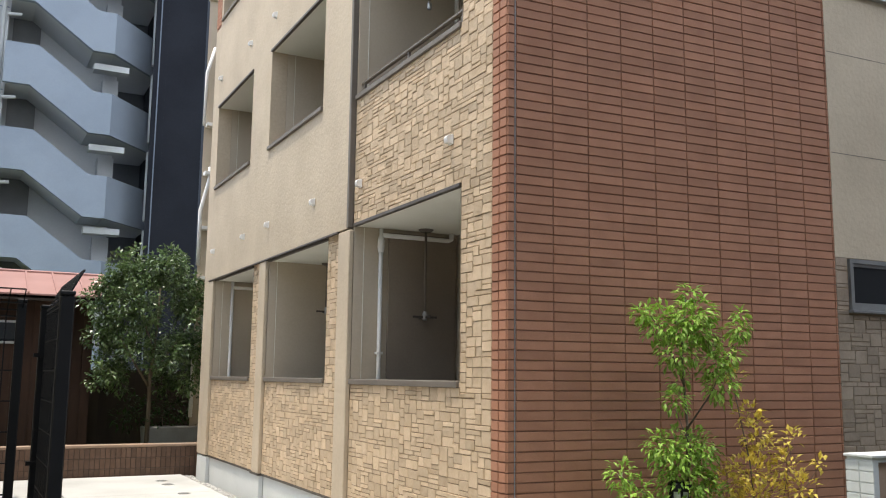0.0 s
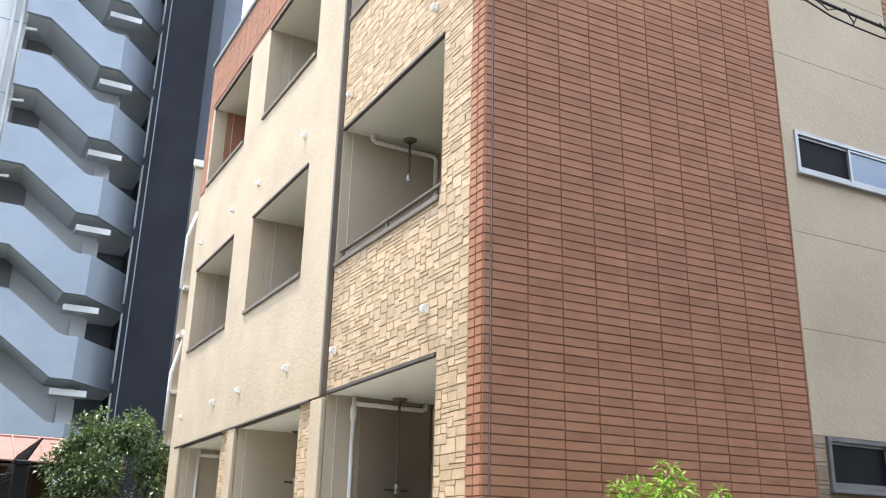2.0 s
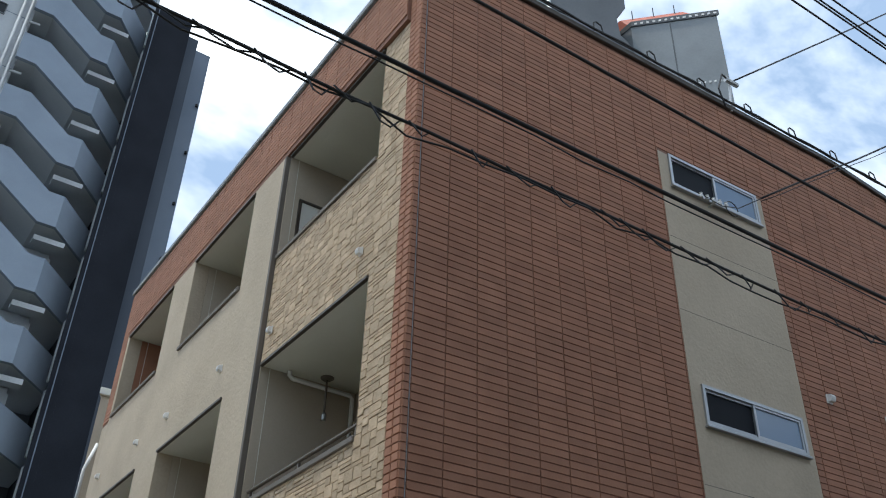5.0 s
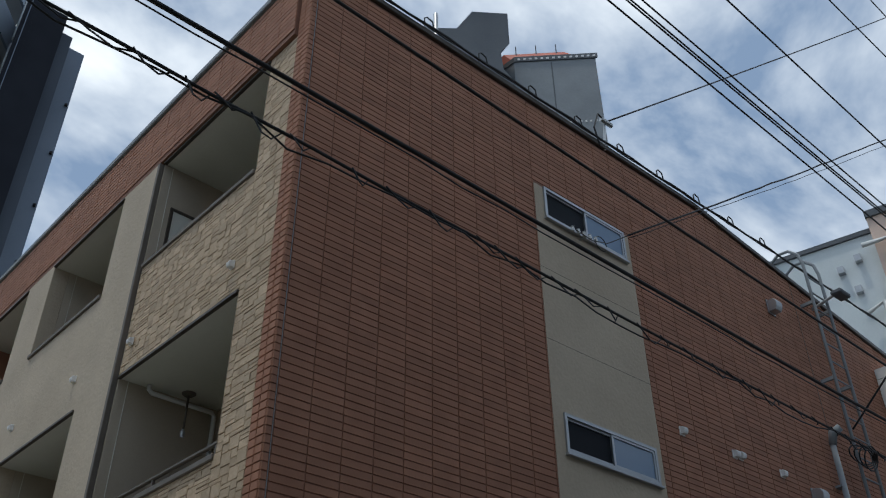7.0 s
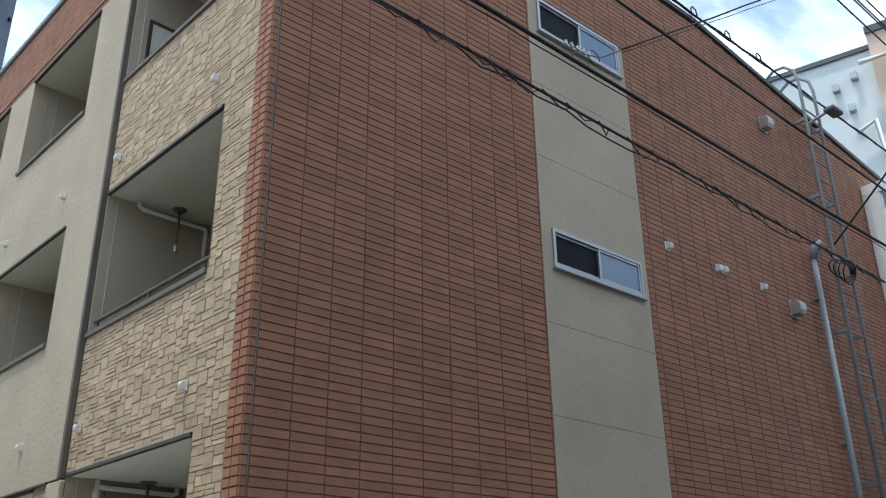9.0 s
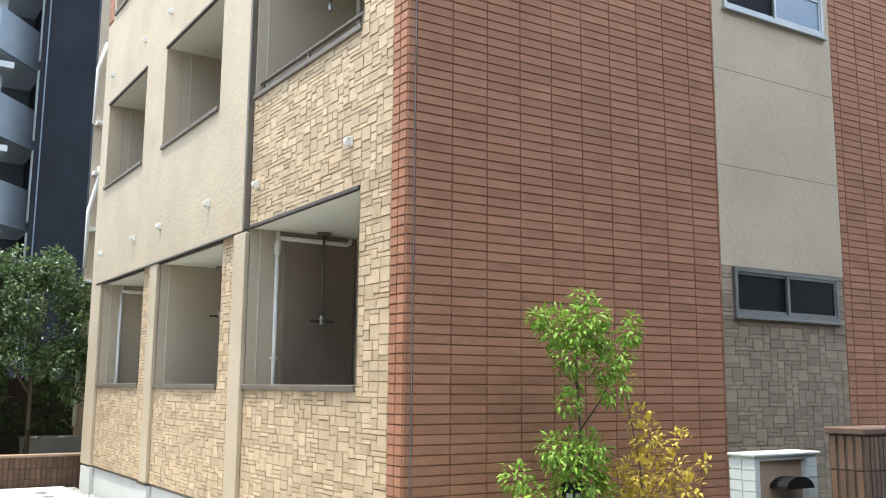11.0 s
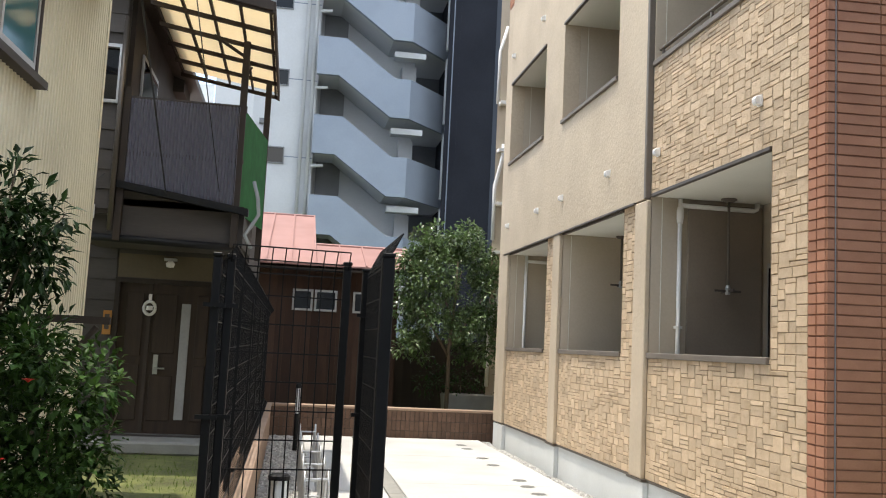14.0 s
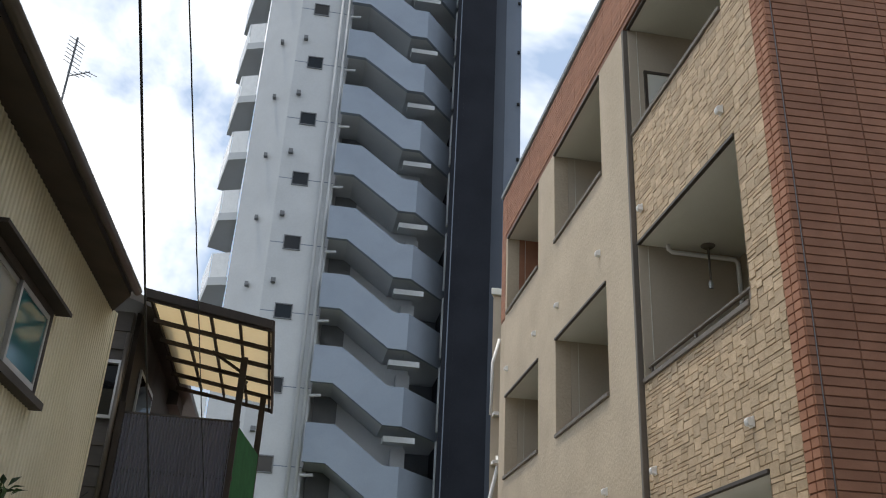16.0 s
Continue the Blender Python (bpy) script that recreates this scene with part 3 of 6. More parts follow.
part("end_wall", Geo().prism([(W_IN + 0.01, END - 0.2, 0.0), (LEN, END - 0.2, 0.0), (LEN, END - 0.2, crest(LEN)), (BEND, END - 0.2, 9.6), (W_IN + 0.01, END - 0.2, 9.6)], (0, 0.2, 0)), M_STUCCO, apt)
part("rear_wall", Geo().box(LEN - 0.2, LEN, -0.2, END - 0.21, 0.0, 8.6), M_STUCCO, apt)
part("back_wall", Geo().box(1.15, 1.30, 0.21, END - 0.21, 0.0, 9.19), M_STUCCO_IN, apt, "taupe wall at the back of the balconies")

# balconies: slabs, soffits, side walls
for k, (zf, zt) in enumerate(((0.46, 3.11), (3.25, 5.91), (6.05, 8.74))):
    for b, (y0, y1) in enumerate(((0.22, 2.878), (3.1, 5.738 if k == 0 else 5.808), (6.0, 8.538 if k == 0 else 8.688))):
        top = zt if b == 0 else ((3.07, 5.835, 8.70)[k])
        x0 = 0.002 if k == 0 or b == 0 else W_IN + 0.003
        part("balcony_floor", Geo().box(W_IN + 0.005, 1.145, y0, y1, zf - 0.1, zf), M_GREYCLAD, apt)
        part("soffit", Geo().box(W_IN + 0.005, 1.145, y0, y1, top - 0.012, top + 0.06), M_SOFFIT, apt, "white balcony soffit")
        brickish = k == 2 and b == 2
        part("side_wall", Geo().box(x0, 1.146, y1 + 0.004, y1 + 0.08, zf - 0.005, top - 0.004), M_BRICK if brickish else M_STUCCO_IN, apt)
        part("corner_bead", Geo().box(x0 + 0.10, x0 + 0.106, y1 - 0.002, y1 + 0.003, zf, top - 0.02), M_SOFFIT, apt, "pale corner bead")
        if b == 0 and k == 0:
            part("partition_board", Geo().box(0.36, 1.12, y1 - 0.03, y1 - 0.003, zf + 0.02, top - 0.05), M_PANEL, apt, "brown balcony partition board", bevel=0.006)
        if b == 0 and k == 2:
            part("partition_board", Geo().box(0.20, 1.10, y1 - 0.024, y1 - 0.005, zf + 0.04, 8.112), M_SOFFIT, apt, "pale balcony partition board")
            part("partition_frame", Geo().box(0.165, 0.199, y1 - 0.032, y1 - 0.003, zf + 0.01, 8.15).box(0.20, 1.12, y1 - 0.032, y1 - 0.003, 8.113, 8.15), M_BRONZE, apt, "dark partition frame")
        door = part("balcony_door", Geo().box(1.10, 1.148, y0 + 0.85, y0 + 2.5, zf + 0.05, zf + 2.05), M_ALU, apt, "sliding glass balcony door", bevel=0.004)
        for a, c in ((y0 + 0.9, y0 + 1.65), (y0 + 1.7, y0 + 2.45)):
            part("pane", Geo().box(1.09, 1.099, a, c, zf + 0.1, zf + 2.0), G_DARK, door)
for h in OPEN1 + LOW + UP:
    o = 0.05 if h in UP else 0.0
    part("opening_sill", Geo().box(-0.03 - o, W_IN + 0.02, h[0] + 0.003, h[1] - 0.003, h[2] - 0.04, h[2] + 0.012), M_TRIM, apt, "taupe metal sill", bevel=0.006)
    part("opening_head", Geo().box(-0.022 - o, 0.02 - o, h[0] - 0.008, h[1] - 0.003, h[3] - 0.022, h[3] + 0.010), M_BRONZE, apt, "bronze lintel trim", bevel=0.004)
    part("head_lining", Geo().box(0.021 - o, W_IN + 0.004, h[0] + 0.002, h[1] - 0.004, h[3] - 0.014, h[3] - 0.002), M_SOFFIT, apt, "white soffit edge")

rail = thing("balcony_railing", (0.05, 1.8, 4.40), "slim taupe metal handrail on short posts above the stone sill", "railing")
part("handrail", Geo().box(0.03, 0.07, 0.69, 2.87, 4.53, 4.562), M_TRIM, rail, bevel=0.008)
for yy in (0.76, 1.78, 2.80):
    part("post", Geo().box(0.038, 0.062, yy - 0.012, yy + 0.012, 4.42, 4.53), M_TRIM, rail)

# drainpipes and laundry hangers inside the balconies
for k, top in enumerate((3.10, 5.895)):
    bot = (0.46, 3.25)[k]
    pipe = thing("drainpipe", (0.30, 2.86, bot), "white plastic drainpipe in the corner of the balcony", "pipe", "balcony drainpipes")
    if k == 0:
        part("pipe", Geo().tube([(0.27, 2.84, bot), (0.27, 2.84, top - 0.012)], 0.021, 12), M_WHITE, pipe, smooth=True)
        part("socket", Geo().lathe((0.27, 2.84, 2.85), [(0.0, 0.0), (0.026, 0.0), (0.034, 0.05), (0.034, 0.12), (0.026, 0.16), (0.0, 0.16)], 12), M_WHITE, pipe, smooth=True)
        part("bracket", Geo().box(0.24, 0.30, 2.81, 2.876, 1.85, 1.875), M_WHITE, pipe)
    part("branch_pipe", Geo().tube([(0.28, 2.84, top - 0.075), (1.02, 2.84, top - 0.075), (1.055, 2.84, top - 0.06), (1.06, 2.84, top)] if k == 0 else [(0.30, 2.80, top), (0.30, 2.80, top - 0.05), (0.34, 2.80, top - 0.08), (1.04, 2.80, top - 0.08), (1.07, 2.80, top - 0.12), (1.07, 2.80, top - 0.6)], 0.024, 10), M_WHITE, pipe, smooth=True)
pipe = thing("drainpipe", (0.2, 8.48, 0.46), "white plastic drainpipe in the corner of the balcony", "pipe", "balcony drainpipes")
part("pipe", Geo().tube([(0.24, 8.48, 0.46), (0.24, 8.48, 3.05)], 0.024, 12), M_WHITE, pipe, smooth=True)
part("branch_pipe", Geo().tube([(0.25, 8.48, 2.96), (0.9, 8.48, 2.96)], 0.026, 10), M_WHITE, pipe, smooth=True)
for (yb, top, drop) in ((2.71, 3.10, 0.86), (5.55, 3.06, 0.6), (2.71, 5.90, 0.44), (5.62, 8.69, 0.3)):
    hang = thing("laundry_hanger", (0.70, yb, top), "taupe metal ceiling-hung laundry pole bracket above the balcony", "laundry bracket", "laundry brackets")
    part("base_plate", Geo().lathe((0.70, yb, top - 0.03), [(0.0, 0.0), (0.05, 0.0), (0.075, 0.02), (0.075, 0.03), (0.0, 0.03)], 16), M_TRIM, hang)
    part("rod", Geo().tube([(0.70, yb, top - 0.03), (0.70, yb, top - drop)], 0.013, 8), M_TRIM, hang, smooth=True)
    part("collar", Geo().lathe((0.70, yb, top - drop - 0.05), [(0.0, 0.0), (0.022, 0.0), (0.026, 0.06), (0.014, 0.09), (0.0, 0.09)], 12), M_STEEL, hang)
    if drop < 0.5:
        continue
    part("arm", Geo().box(0.695, 0.705, yb - 0.12, yb + 0.12, top - drop - 0.03, top - drop - 0.005).box(0.57, 0.83, yb - 0.006, yb + 0.006, top - drop - 0.028, top - drop - 0.007), M_BRONZE, hang)


# ---- vents ----
def vent(name, to, u, z, s, mat, label):
    v = thing(name, to(u, 0.0, z), label, "vent", name + "s on the facade")
    g = Geo()
    prof = [(0.0, -0.5), (0.75, -0.5), (0.95, -0.2), (1.0, 0.15), (0.82, 0.42), (0.45, 0.52), (0.0, 0.5)]
    w = 0.42 * s
    a = [to(u - w, 0.008 + p * s * 0.8, z + q * s) for p, q in prof]
    b = [to(u + w, 0.008 + p * s * 0.8, z + q * s) for p, q in prof]
    n = len(prof)
    g.add(a + b, [tuple(range(n)), tuple(range(n, 2 * n))[::-1]] + [(i, (i + 1) % n, n + (i + 1) % n, n + i) for i in range(n)])
    part("hood", g, mat, v, bevel=0.004 * s / 0.1)
    part("flange", Geo().box(u - w * 1.15, u + w * 1.15, 0.003, 0.016, z - 0.62 * s, z + 0.6 * s, to), mat, v)
    return v


def out_by(d):
    return lambda u, o, z: lf(u, o + d, z)


for yy, z in ((0.82, 3.49), (2.70, 3.49), (0.82, 6.24), (2.70, 6.24)):
    vent("pipe_vent", out_by(0.012), yy, z, 0.066, M_WHITE, "white plastic vent cap on tan stone")
for z in (3.51, 6.27):
    for yy in (3.96, 5.68, 6.84, 8.57):
        vent("pipe_vent", out_by(0.045), yy, z, 0.068, M_WHITE, "white plastic vent cap on beige stucco")
for u, z in ((5.28, 5.86), (6.30, 5.85), (6.42, 5.86), (7.32, 5.86)):
    vent("pipe_vent", lambda a, o, c: rw(a, o + 0.008, c), u, z, 0.085, M_WHITE, "pale metal vent cap on brick")
for u, z in ((8.05, 5.72), (8.11, 8.60)):
    vent("round_vent", lambda a, o, c: rw(a, o + 0.008, c), u, z, 0.19, M_ALU, "round aluminium exhaust hood on brick")


# ---- windows of the street front ----
def slider(u0, u1, z0, z1, proud, frosted, metal):
    w = part("window", Geo().holed((u0, u1), (z0, z1), [(u0 + 0.035, u1 - 0.035, z0 + 0.035, z1 - 0.035)], proud, -0.06, rw), metal, apt, "aluminium sliding window", bevel=0.003)
    um = (u0 + u1) / 2
    part("sash", Geo().holed((u0 + 0.036, um + 0.02), (z0 + 0.036, z1 - 0.036), [(u0 + 0.062, um - 0.012, z0 + 0.062, z1 - 0.06)], proud - 0.022, -0.03, rw), metal, w)
    part("sash", Geo().holed((um - 0.015, u1 - 0.036), (z0 + 0.036, z1 - 0.036), [(um + 0.015, u1 - 0.062, z0 + 0.062, z1 - 0.06)], proud - 0.008, -0.004, rw), metal, w)
    part("pane", Geo().box(u0 + 0.06, um - 0.01, -0.012, -0.006, z0 + 0.06, z1 - 0.058, rw), G_SCREEN, w)
    part("pane", Geo().box(um + 0.013, u1 - 0.06, 0.004, 0.009, z0 + 0.06, z1 - 0.058, rw), frosted, w)
    part("window_sill", Geo().box(u0 - 0.015, u1 + 0.015, -0.01, proud + 0.025, z0 - 0.028, z0 - 0.002, rw), metal, w, bevel=0.004)
    part("lining", Geo().box(u0, u1, -0.19, -0.17, z0, z1, rw), M_LINEN, w)


slider(3.285, 4.725, 5.08, 5.50, 0.03, G_SKY, M_ALU)
slider(3.285, 4.725, 7.93, 8.375, 0.03, G_SKY, M_ALU)
slider(3.285, 4.725, 2.24, 2.67, 0.03, G_DIM, M_ALU_DARK)


# ---- boundary walls, fence ----
def tiled_wall(name, x0, x1, y0, y1, z1, face, label, tile=(0.055, 0.19), cap=None):
    """A low wall of upright narrow tiles with a flat cap; face names the sides that carry tiles."""
    w = thing(name, ((x0 + x1) / 2, (y0 + y1) / 2, 0.0), label, "wall", kind="structure")
    part("core", Geo().box(x0, x1, y0, y1, 0.0, z1 - 0.045), M_TILE_JOINT, w)
    part("cap", Geo().box(x0 - 0.02, x1 + 0.02, y0 - 0.02, y1 + 0.02, z1 - 0.043, z1), cap or M_CAP, w, "brown cap tiles", bevel=0.008)
    meshes = piece_mesh("tile", tile[0] - 0.006, tile[1] - 0.007, 0.009, 0.002, M_TILE)
    singles, rest = 0, Geo()
    for side in face:
        length = (x1 - x0) if side in "sn" else (y1 - y0)
        n = max(1, int(length / tile[0]))
        for i in range(n):
            for j in range(int((z1 - 0.05) / tile[1]) + 1):
                c, zc = (i + 0.5) * length / n, z1 - 0.047 - (j + 0.5) * tile[1]
                if zc < 0.03:
                    continue
                p, a = {"s": ((x0 + c, y0, zc), 0), "n": ((x1 - c, y1, zc), math.pi), "e": ((x1, y0 + c, zc), math.pi / 2), "w": ((x0, y1 - c, zc), -math.pi / 2)}[side]
                if singles < 300:
                    t = new("tile", meshes)
                    t.parent = w
                    t.location = Vector(p) - ORIGIN[w.name]
                    t.rotation_euler = (0, 0, a)
                    singles += 1
                else:
                    q = Matrix.Translation(p) @ Matrix.Rotation(a, 4, 'Z')
                    k = [q @ v.co for v in meshes.vertices]
                    rest.add(k, [tuple(f.vertices) for f in meshes.polygons])
    if rest.v:
        part("tile_field", rest, M_TILE, w, kind="stuff")
    return w


WT = 0.54
tiled_wall("wall_north", -3.72, 2.5, 9.78, 9.94, WT, "s", "low brown tiled boundary wall behind the paving", (0.075, 0.16))
west = thing("wall_west", (-3.68, 4.5, 0.0), "low boundary wall with pale brown render", "wall", kind="structure")
part("body", Geo().box(-3.80, -3.555, -0.72, 9.76, 0.0, WT - 0.03), M_CAP, west, "pale brown rendered wall")
part("cap", Geo().box(-3.815, -3.54, -0.72, 9.77, WT - 0.028, WT), M_CAP, west, bevel=0.006)
tiled_wall("wall_south", -3.76, -2.99, -0.92, -0.74, WT, "s", "low brown tiled wall end under the mesh fence", (0.055, 0.24), M_CAP)
tiled_wall("wall_pier", -2.965, -2.855, -2.1, -0.3, WT, "se", "low brown tiled wall beside the yard entrance", (0.055, 0.24), M_TILE)


def mesh_panel(a, b, z0, z1, parent, dx=0.075, dz=0.095, lean=(0.075, 0.085)):
    """Welded wire panel from a to b, with a folded top and foot."""
    A, B = Vector((*a, 0)), Vector((*b, 0))
    d = (B - A).normalized()
    nrm = Vector((d.y, -d.x, 0))
    n = max(2, int((B - A).length / dx))
    g = Geo()
    for i in range(n + 1):
        p = A.lerp(B, i / n)
        pts = [p + nrm * lean[0] + Vector((0, 0, z0 + 0.05)), p + Vector((0, 0, z0 + 0.14)), p + Vector((0, 0, z1 - 0.14)), p + nrm * lean[1] + Vector((0, 0, z1 - 0.02))]
        g.tube(pts, 0.004, 4, cap=False)
    part("wire_mesh", g, M_BLACK, parent, kind="stuff")
    g = Geo()
    z = z0 + 0.14
    while z < z1 - 0.1:
        g.tube([A + Vector((0, 0, z)), B + Vector((0, 0, z))], 0.0045, 4)
        z += dz * 1.45
    for q in (0.0, 0.5, 1.0):
        for za, zb in ((z0 + 0.14, z0 + 0.05), (z1 - 0.14, z1 - 0.02)):
            o = nrm * (lean[0] if za < 1.2 else lean[1]) * q + Vector((0, 0, za + (zb - za) * q))
            g.tube([A + o, B + o], 0.0045, 4)
    part("line_wire", g, M_BLACK, parent, kind="stuff")


def fence(label, posts, z0=WT, z1=2.03, links=None, dx=0.06, lean=(0.075, 0.085), w=0.02, rise=0.0):
    f = thing("mesh_fence", (posts[0][0], posts[0][1], z0), label, "fence")
    for x, yy in posts:
        p = part("post", Geo().box(x - w, x + w, yy - 0.03, yy + 0.03, z0, z1 - 0.08), M_BLACK, f, bevel=0.005)
        part("cap", Geo().box(x - w - 0.002, x + w + 0.002, yy - 0.033, yy + 0.033, z1 - 0.079, z1 - 0.06), M_BLACK, p, bevel=0.004)
    for i in (links if links is not None else range(len(posts) - 1)):
        mesh_panel(posts[i], posts[i + 1], z0, z1 + rise, f, dx, lean=lean)
        for q in (0.1, 0.5, 0.9):
            x, yy = posts[i]
            part("clip", Geo().box(x - 0.05, x + 0.05, yy - 0.045, yy - 0.031, z0 + q * 1.3, z0 + q * 1.3 + 0.02), M_BLACK, f)
    return f


fence("black welded mesh fence on the low boundary wall", [(-3.68, -0.84), (-3.68, 1.15), (-3.68, 3.15), (-3.68, 5.15), (-3.68, 7.15), (-3.68, 9.15)])
fence("black welded mesh fence across the low wall end", [(-3.62, -0.80), (-3.06, -0.74)], links=[0])
fence("black welded mesh fence beside the yard entrance", [(-2.93, -0.40), (-2.917, -1.32)], z1=2.03, dx=0.014, lean=(0.04, -0.06), w=0.028, rise=0.05)


# ---- yard things beside the paving ----
lamp = thing("bollard_lamp", (-3.33, 1.37, GZ), "black garden bollard lamp with opal glass", "bollard lamp", "bollard lamps")


def bollard(t, x, y, z0, h, f=1.0):
    part("column", Geo().lathe((x, y, z0), [(0.0, 0.0), (0.07 * f, 0.0), (0.07 * f, h * 0.55), (0.0, h * 0.55)], 14), M_BLACK, t)
    part("glass", Geo().lathe((x, y, z0 + h * 0.55), [(0.0, 0.002), (0.058 * f, 0.002), (0.058 * f, h * 0.38), (0.0, h * 0.38)], 14), M_LAMPGLASS, t, "opal glass")
    for k in range(6):
        a = k * math.pi / 3
        part("bar", Geo().box(x + 0.064 * f * math.cos(a) - 0.006, x + 0.064 * f * math.cos(a) + 0.006, y + 0.064 * f * math.sin(a) - 0.006, y + 0.064 * f * math.sin(a) + 0.006, z0 + h * 0.551, z0 + h * 0.93), M_BLACK, t)
    part("top", Geo().lathe((x, y, z0 + h * 0.93), [(0.0, 0.0), (0.078 * f, 0.0), (0.078 * f, h * 0.05), (0.06 * f, h * 0.07), (0.0, h * 0.07)], 14), M_BLACK, t)


bollard(lamp, -3.33, 1.37, GZ, 0.57)
lamp = thing("bollard_lamp", (0.95, -0.62, 0.10), "black garden bollard lamp with opal glass", "bollard lamp", "bollard lamps")
bollard(lamp, 0.95, -0.62, 0.10, 0.88)
lamp = thing("bollard_lamp", (-3.2, 7.6, GZ), "black garden bollard lamp with opal glass", "bollard lamp", "bollard lamps")
bollard(lamp, -3.16, 7.6, GZ, 0.91, 0.5)

rack = thing("bicycle_rack", (-3.05, 3.0, GZ), "bent steel tube bicycle stand on the paving", "bicycle rack", "bicycle racks")
for dx in (-0.09, 0.09):
    hoop = [(-3.05 + dx, 2.72, GZ), (-3.05 + dx, 2.72, GZ + 0.42), (-3.05 + dx, 2.76, GZ + 0.5), (-3.05 + dx, 2.86, GZ + 0.53), (-3.05 + dx, 3.2, GZ + 0.36), (-3.05 + dx, 3.3, GZ + 0.2), (-3.05 + dx, 3.3, GZ)]
    part("hoop", Geo().tube(hoop, 0.011, 8), M_STEEL, rack, smooth=True)
part("cross_bar", Geo().tube([(-3.14, 2.74, GZ + 0.46), (-2.96, 2.74, GZ + 0.46)], 0.009, 8), M_STEEL, rack)
part("cross_bar", Geo().tube([(-3.14, 3.3, GZ + 0.1), (-2.96, 3.3, GZ + 0.1)], 0.009, 8), M_STEEL, rack)
for yy in (2.15, 3.9, 4.8, 5.8):
    copy_thing(rack, Matrix.Translation((-3.05, yy, GZ)))

cone = thing("barrier_post", (-3.21, -1.30, 0.0), "black barrier post with a red domed cap", "barrier post")
part("post", Geo().lathe((-3.21, -1.30, 0.0), [(0.0, 0.0), (0.12, 0.0), (0.12, 0.05), (0.03, 0.08), (0.03, 0.44), (0.045, 0.45), (0.045, 0.47), (0.0, 0.47)], 14), M_BLACK, cone, smooth=False)
part("cap", Geo().lathe((-3.21, -1.30, 0.47), [(0.0, 0.0), (0.042, 0.0), (0.044, 0.03), (0.034, 0.06), (0.016, 0.074), (0.0, 0.077)], 14), M_PETAL, cone, "red domed cap", smooth=True)
part("bar", Geo().tube([(-3.18, -1.30, 0.43), (-2.98, -1.32, 0.43)], 0.013, 8), M_STEEL, cone)
part("striped_sleeve", Geo().tube([(-2.98, -1.32, 0.43), (-2.6, -1.36, 0.43)], 0.016, 8), M_YELLOW, cone, "yellow sleeve")

# mail recess in white tile, and the tiled entrance wall
post = thing("mailbox_pillar", (1.75, -1.5, 0.0), "white tiled mailbox pillar with a brown recess and curved lamp hood", "mailbox")
PY = -1.62


def mp(u, o, z):
    return (u, PY - o, z)


part("frame", Geo().holed((1.55, 2.18), (0.0, 1.19), [(1.60, 2.06, 0.40, 1.165)], 0.0, -0.18, mp), M_PLINTH, post, "white glazed tiles", bevel=0.004)
part("recess", Geo().box(1.60, 2.06, -0.17, -0.03, 0.40, 1.165, mp), M_CAP, post, "brown back panel")
part("top_slab", Geo().box(1.53, 2.20, -0.19, 0.02, 1.192, 1.21, mp), M_PLINTH, post, bevel=0.004)
whites = piece_mesh("white_tile", 0.105, 0.06, 0.006, 0.002, M_PLINTH)
for j in range(18):
    s = new("white_tile", whites)
    s.parent = post
    s.location = Vector((2.12, PY - 0.0005, 0.03 + 0.0655 * j)) - ORIGIN[post.name]
    for yy in (PY + 0.04, PY + 0.14):
        s = new("white_tile", whites)
        s.parent = post
        s.location = Vector((1.5495, yy, 0.03 + 0.0655 * j)) - ORIGIN[post.name]
        s.rotation_euler = (0, 0, -math.pi / 2)
        s.scale = (0.9, 1, 1)
dome = Geo()
dome.add([mp(1.86 - 0.14 * math.cos(math.pi * i / 12), o, 0.995 + 0.075 * math.sin(math.pi * i / 12) * (1.0 if o > 0 else 0.9)) for o in (-0.025, 0.10) for i in range(13)],
         [(i, i + 1, 14 + i, 13 + i) for i in range(12)] + [tuple(range(13)), tuple(range(13, 26))[::-1], (0, 13, 25, 12)])
part("lamp_hood", dome, M_BLACK, post, "black curved hood")
part("housing", Geo().add([mp(1.85 - 0.10 * math.cos(math.pi * i / 12), o, 0.82 + 0.11 * math.sin(math.pi * i / 12)) for o in (-0.028, 0.03) for i in range(13)],
     [(i, i + 1, 14 + i, 13 + i) for i in range(12)] + [tuple(range(13)), tuple(range(13, 26))[::-1], (0, 13, 25, 12)]), M_SOFFIT, post, "pale rounded housing")
tiled_wall("wall_entrance", 1.76, 4.6, -2.22, -2.0, 1.39, "sw", "chest-high brown tiled entrance wall", (0.045, 0.20), M_TILE_DARK)

# ---- cream house ----
cream = thing("cream_house", (-6.6, 0.5, 0.05), "two-storey house with cream ribbed metal walls and a dark eave", "house")


def cw(y, o, z):
    """Its long wall, turned a little against the paving."""
    return (-5.33 + 0.035 * (y - 4.0) + o, y, z)


def ribbed(y0, y1, z0, z1):
    g, n = Geo(), int((y1 - y0) / 0.075)
    for i in range(n):
        a = y0 + i * 0.075
        prof = [(a, 0.0), (a + 0.045, 0.0), (a + 0.052, 0.012), (a + 0.068, 0.012), (a + 0.075, 0.0)]
        for (p, q), (r, s) in zip(prof, prof[1:]):
            g.add([cw(p, q, z0), cw(r, s, z0), cw(r, s, z1), cw(p, q, z1)], [(0, 1, 2, 3)])
    return g


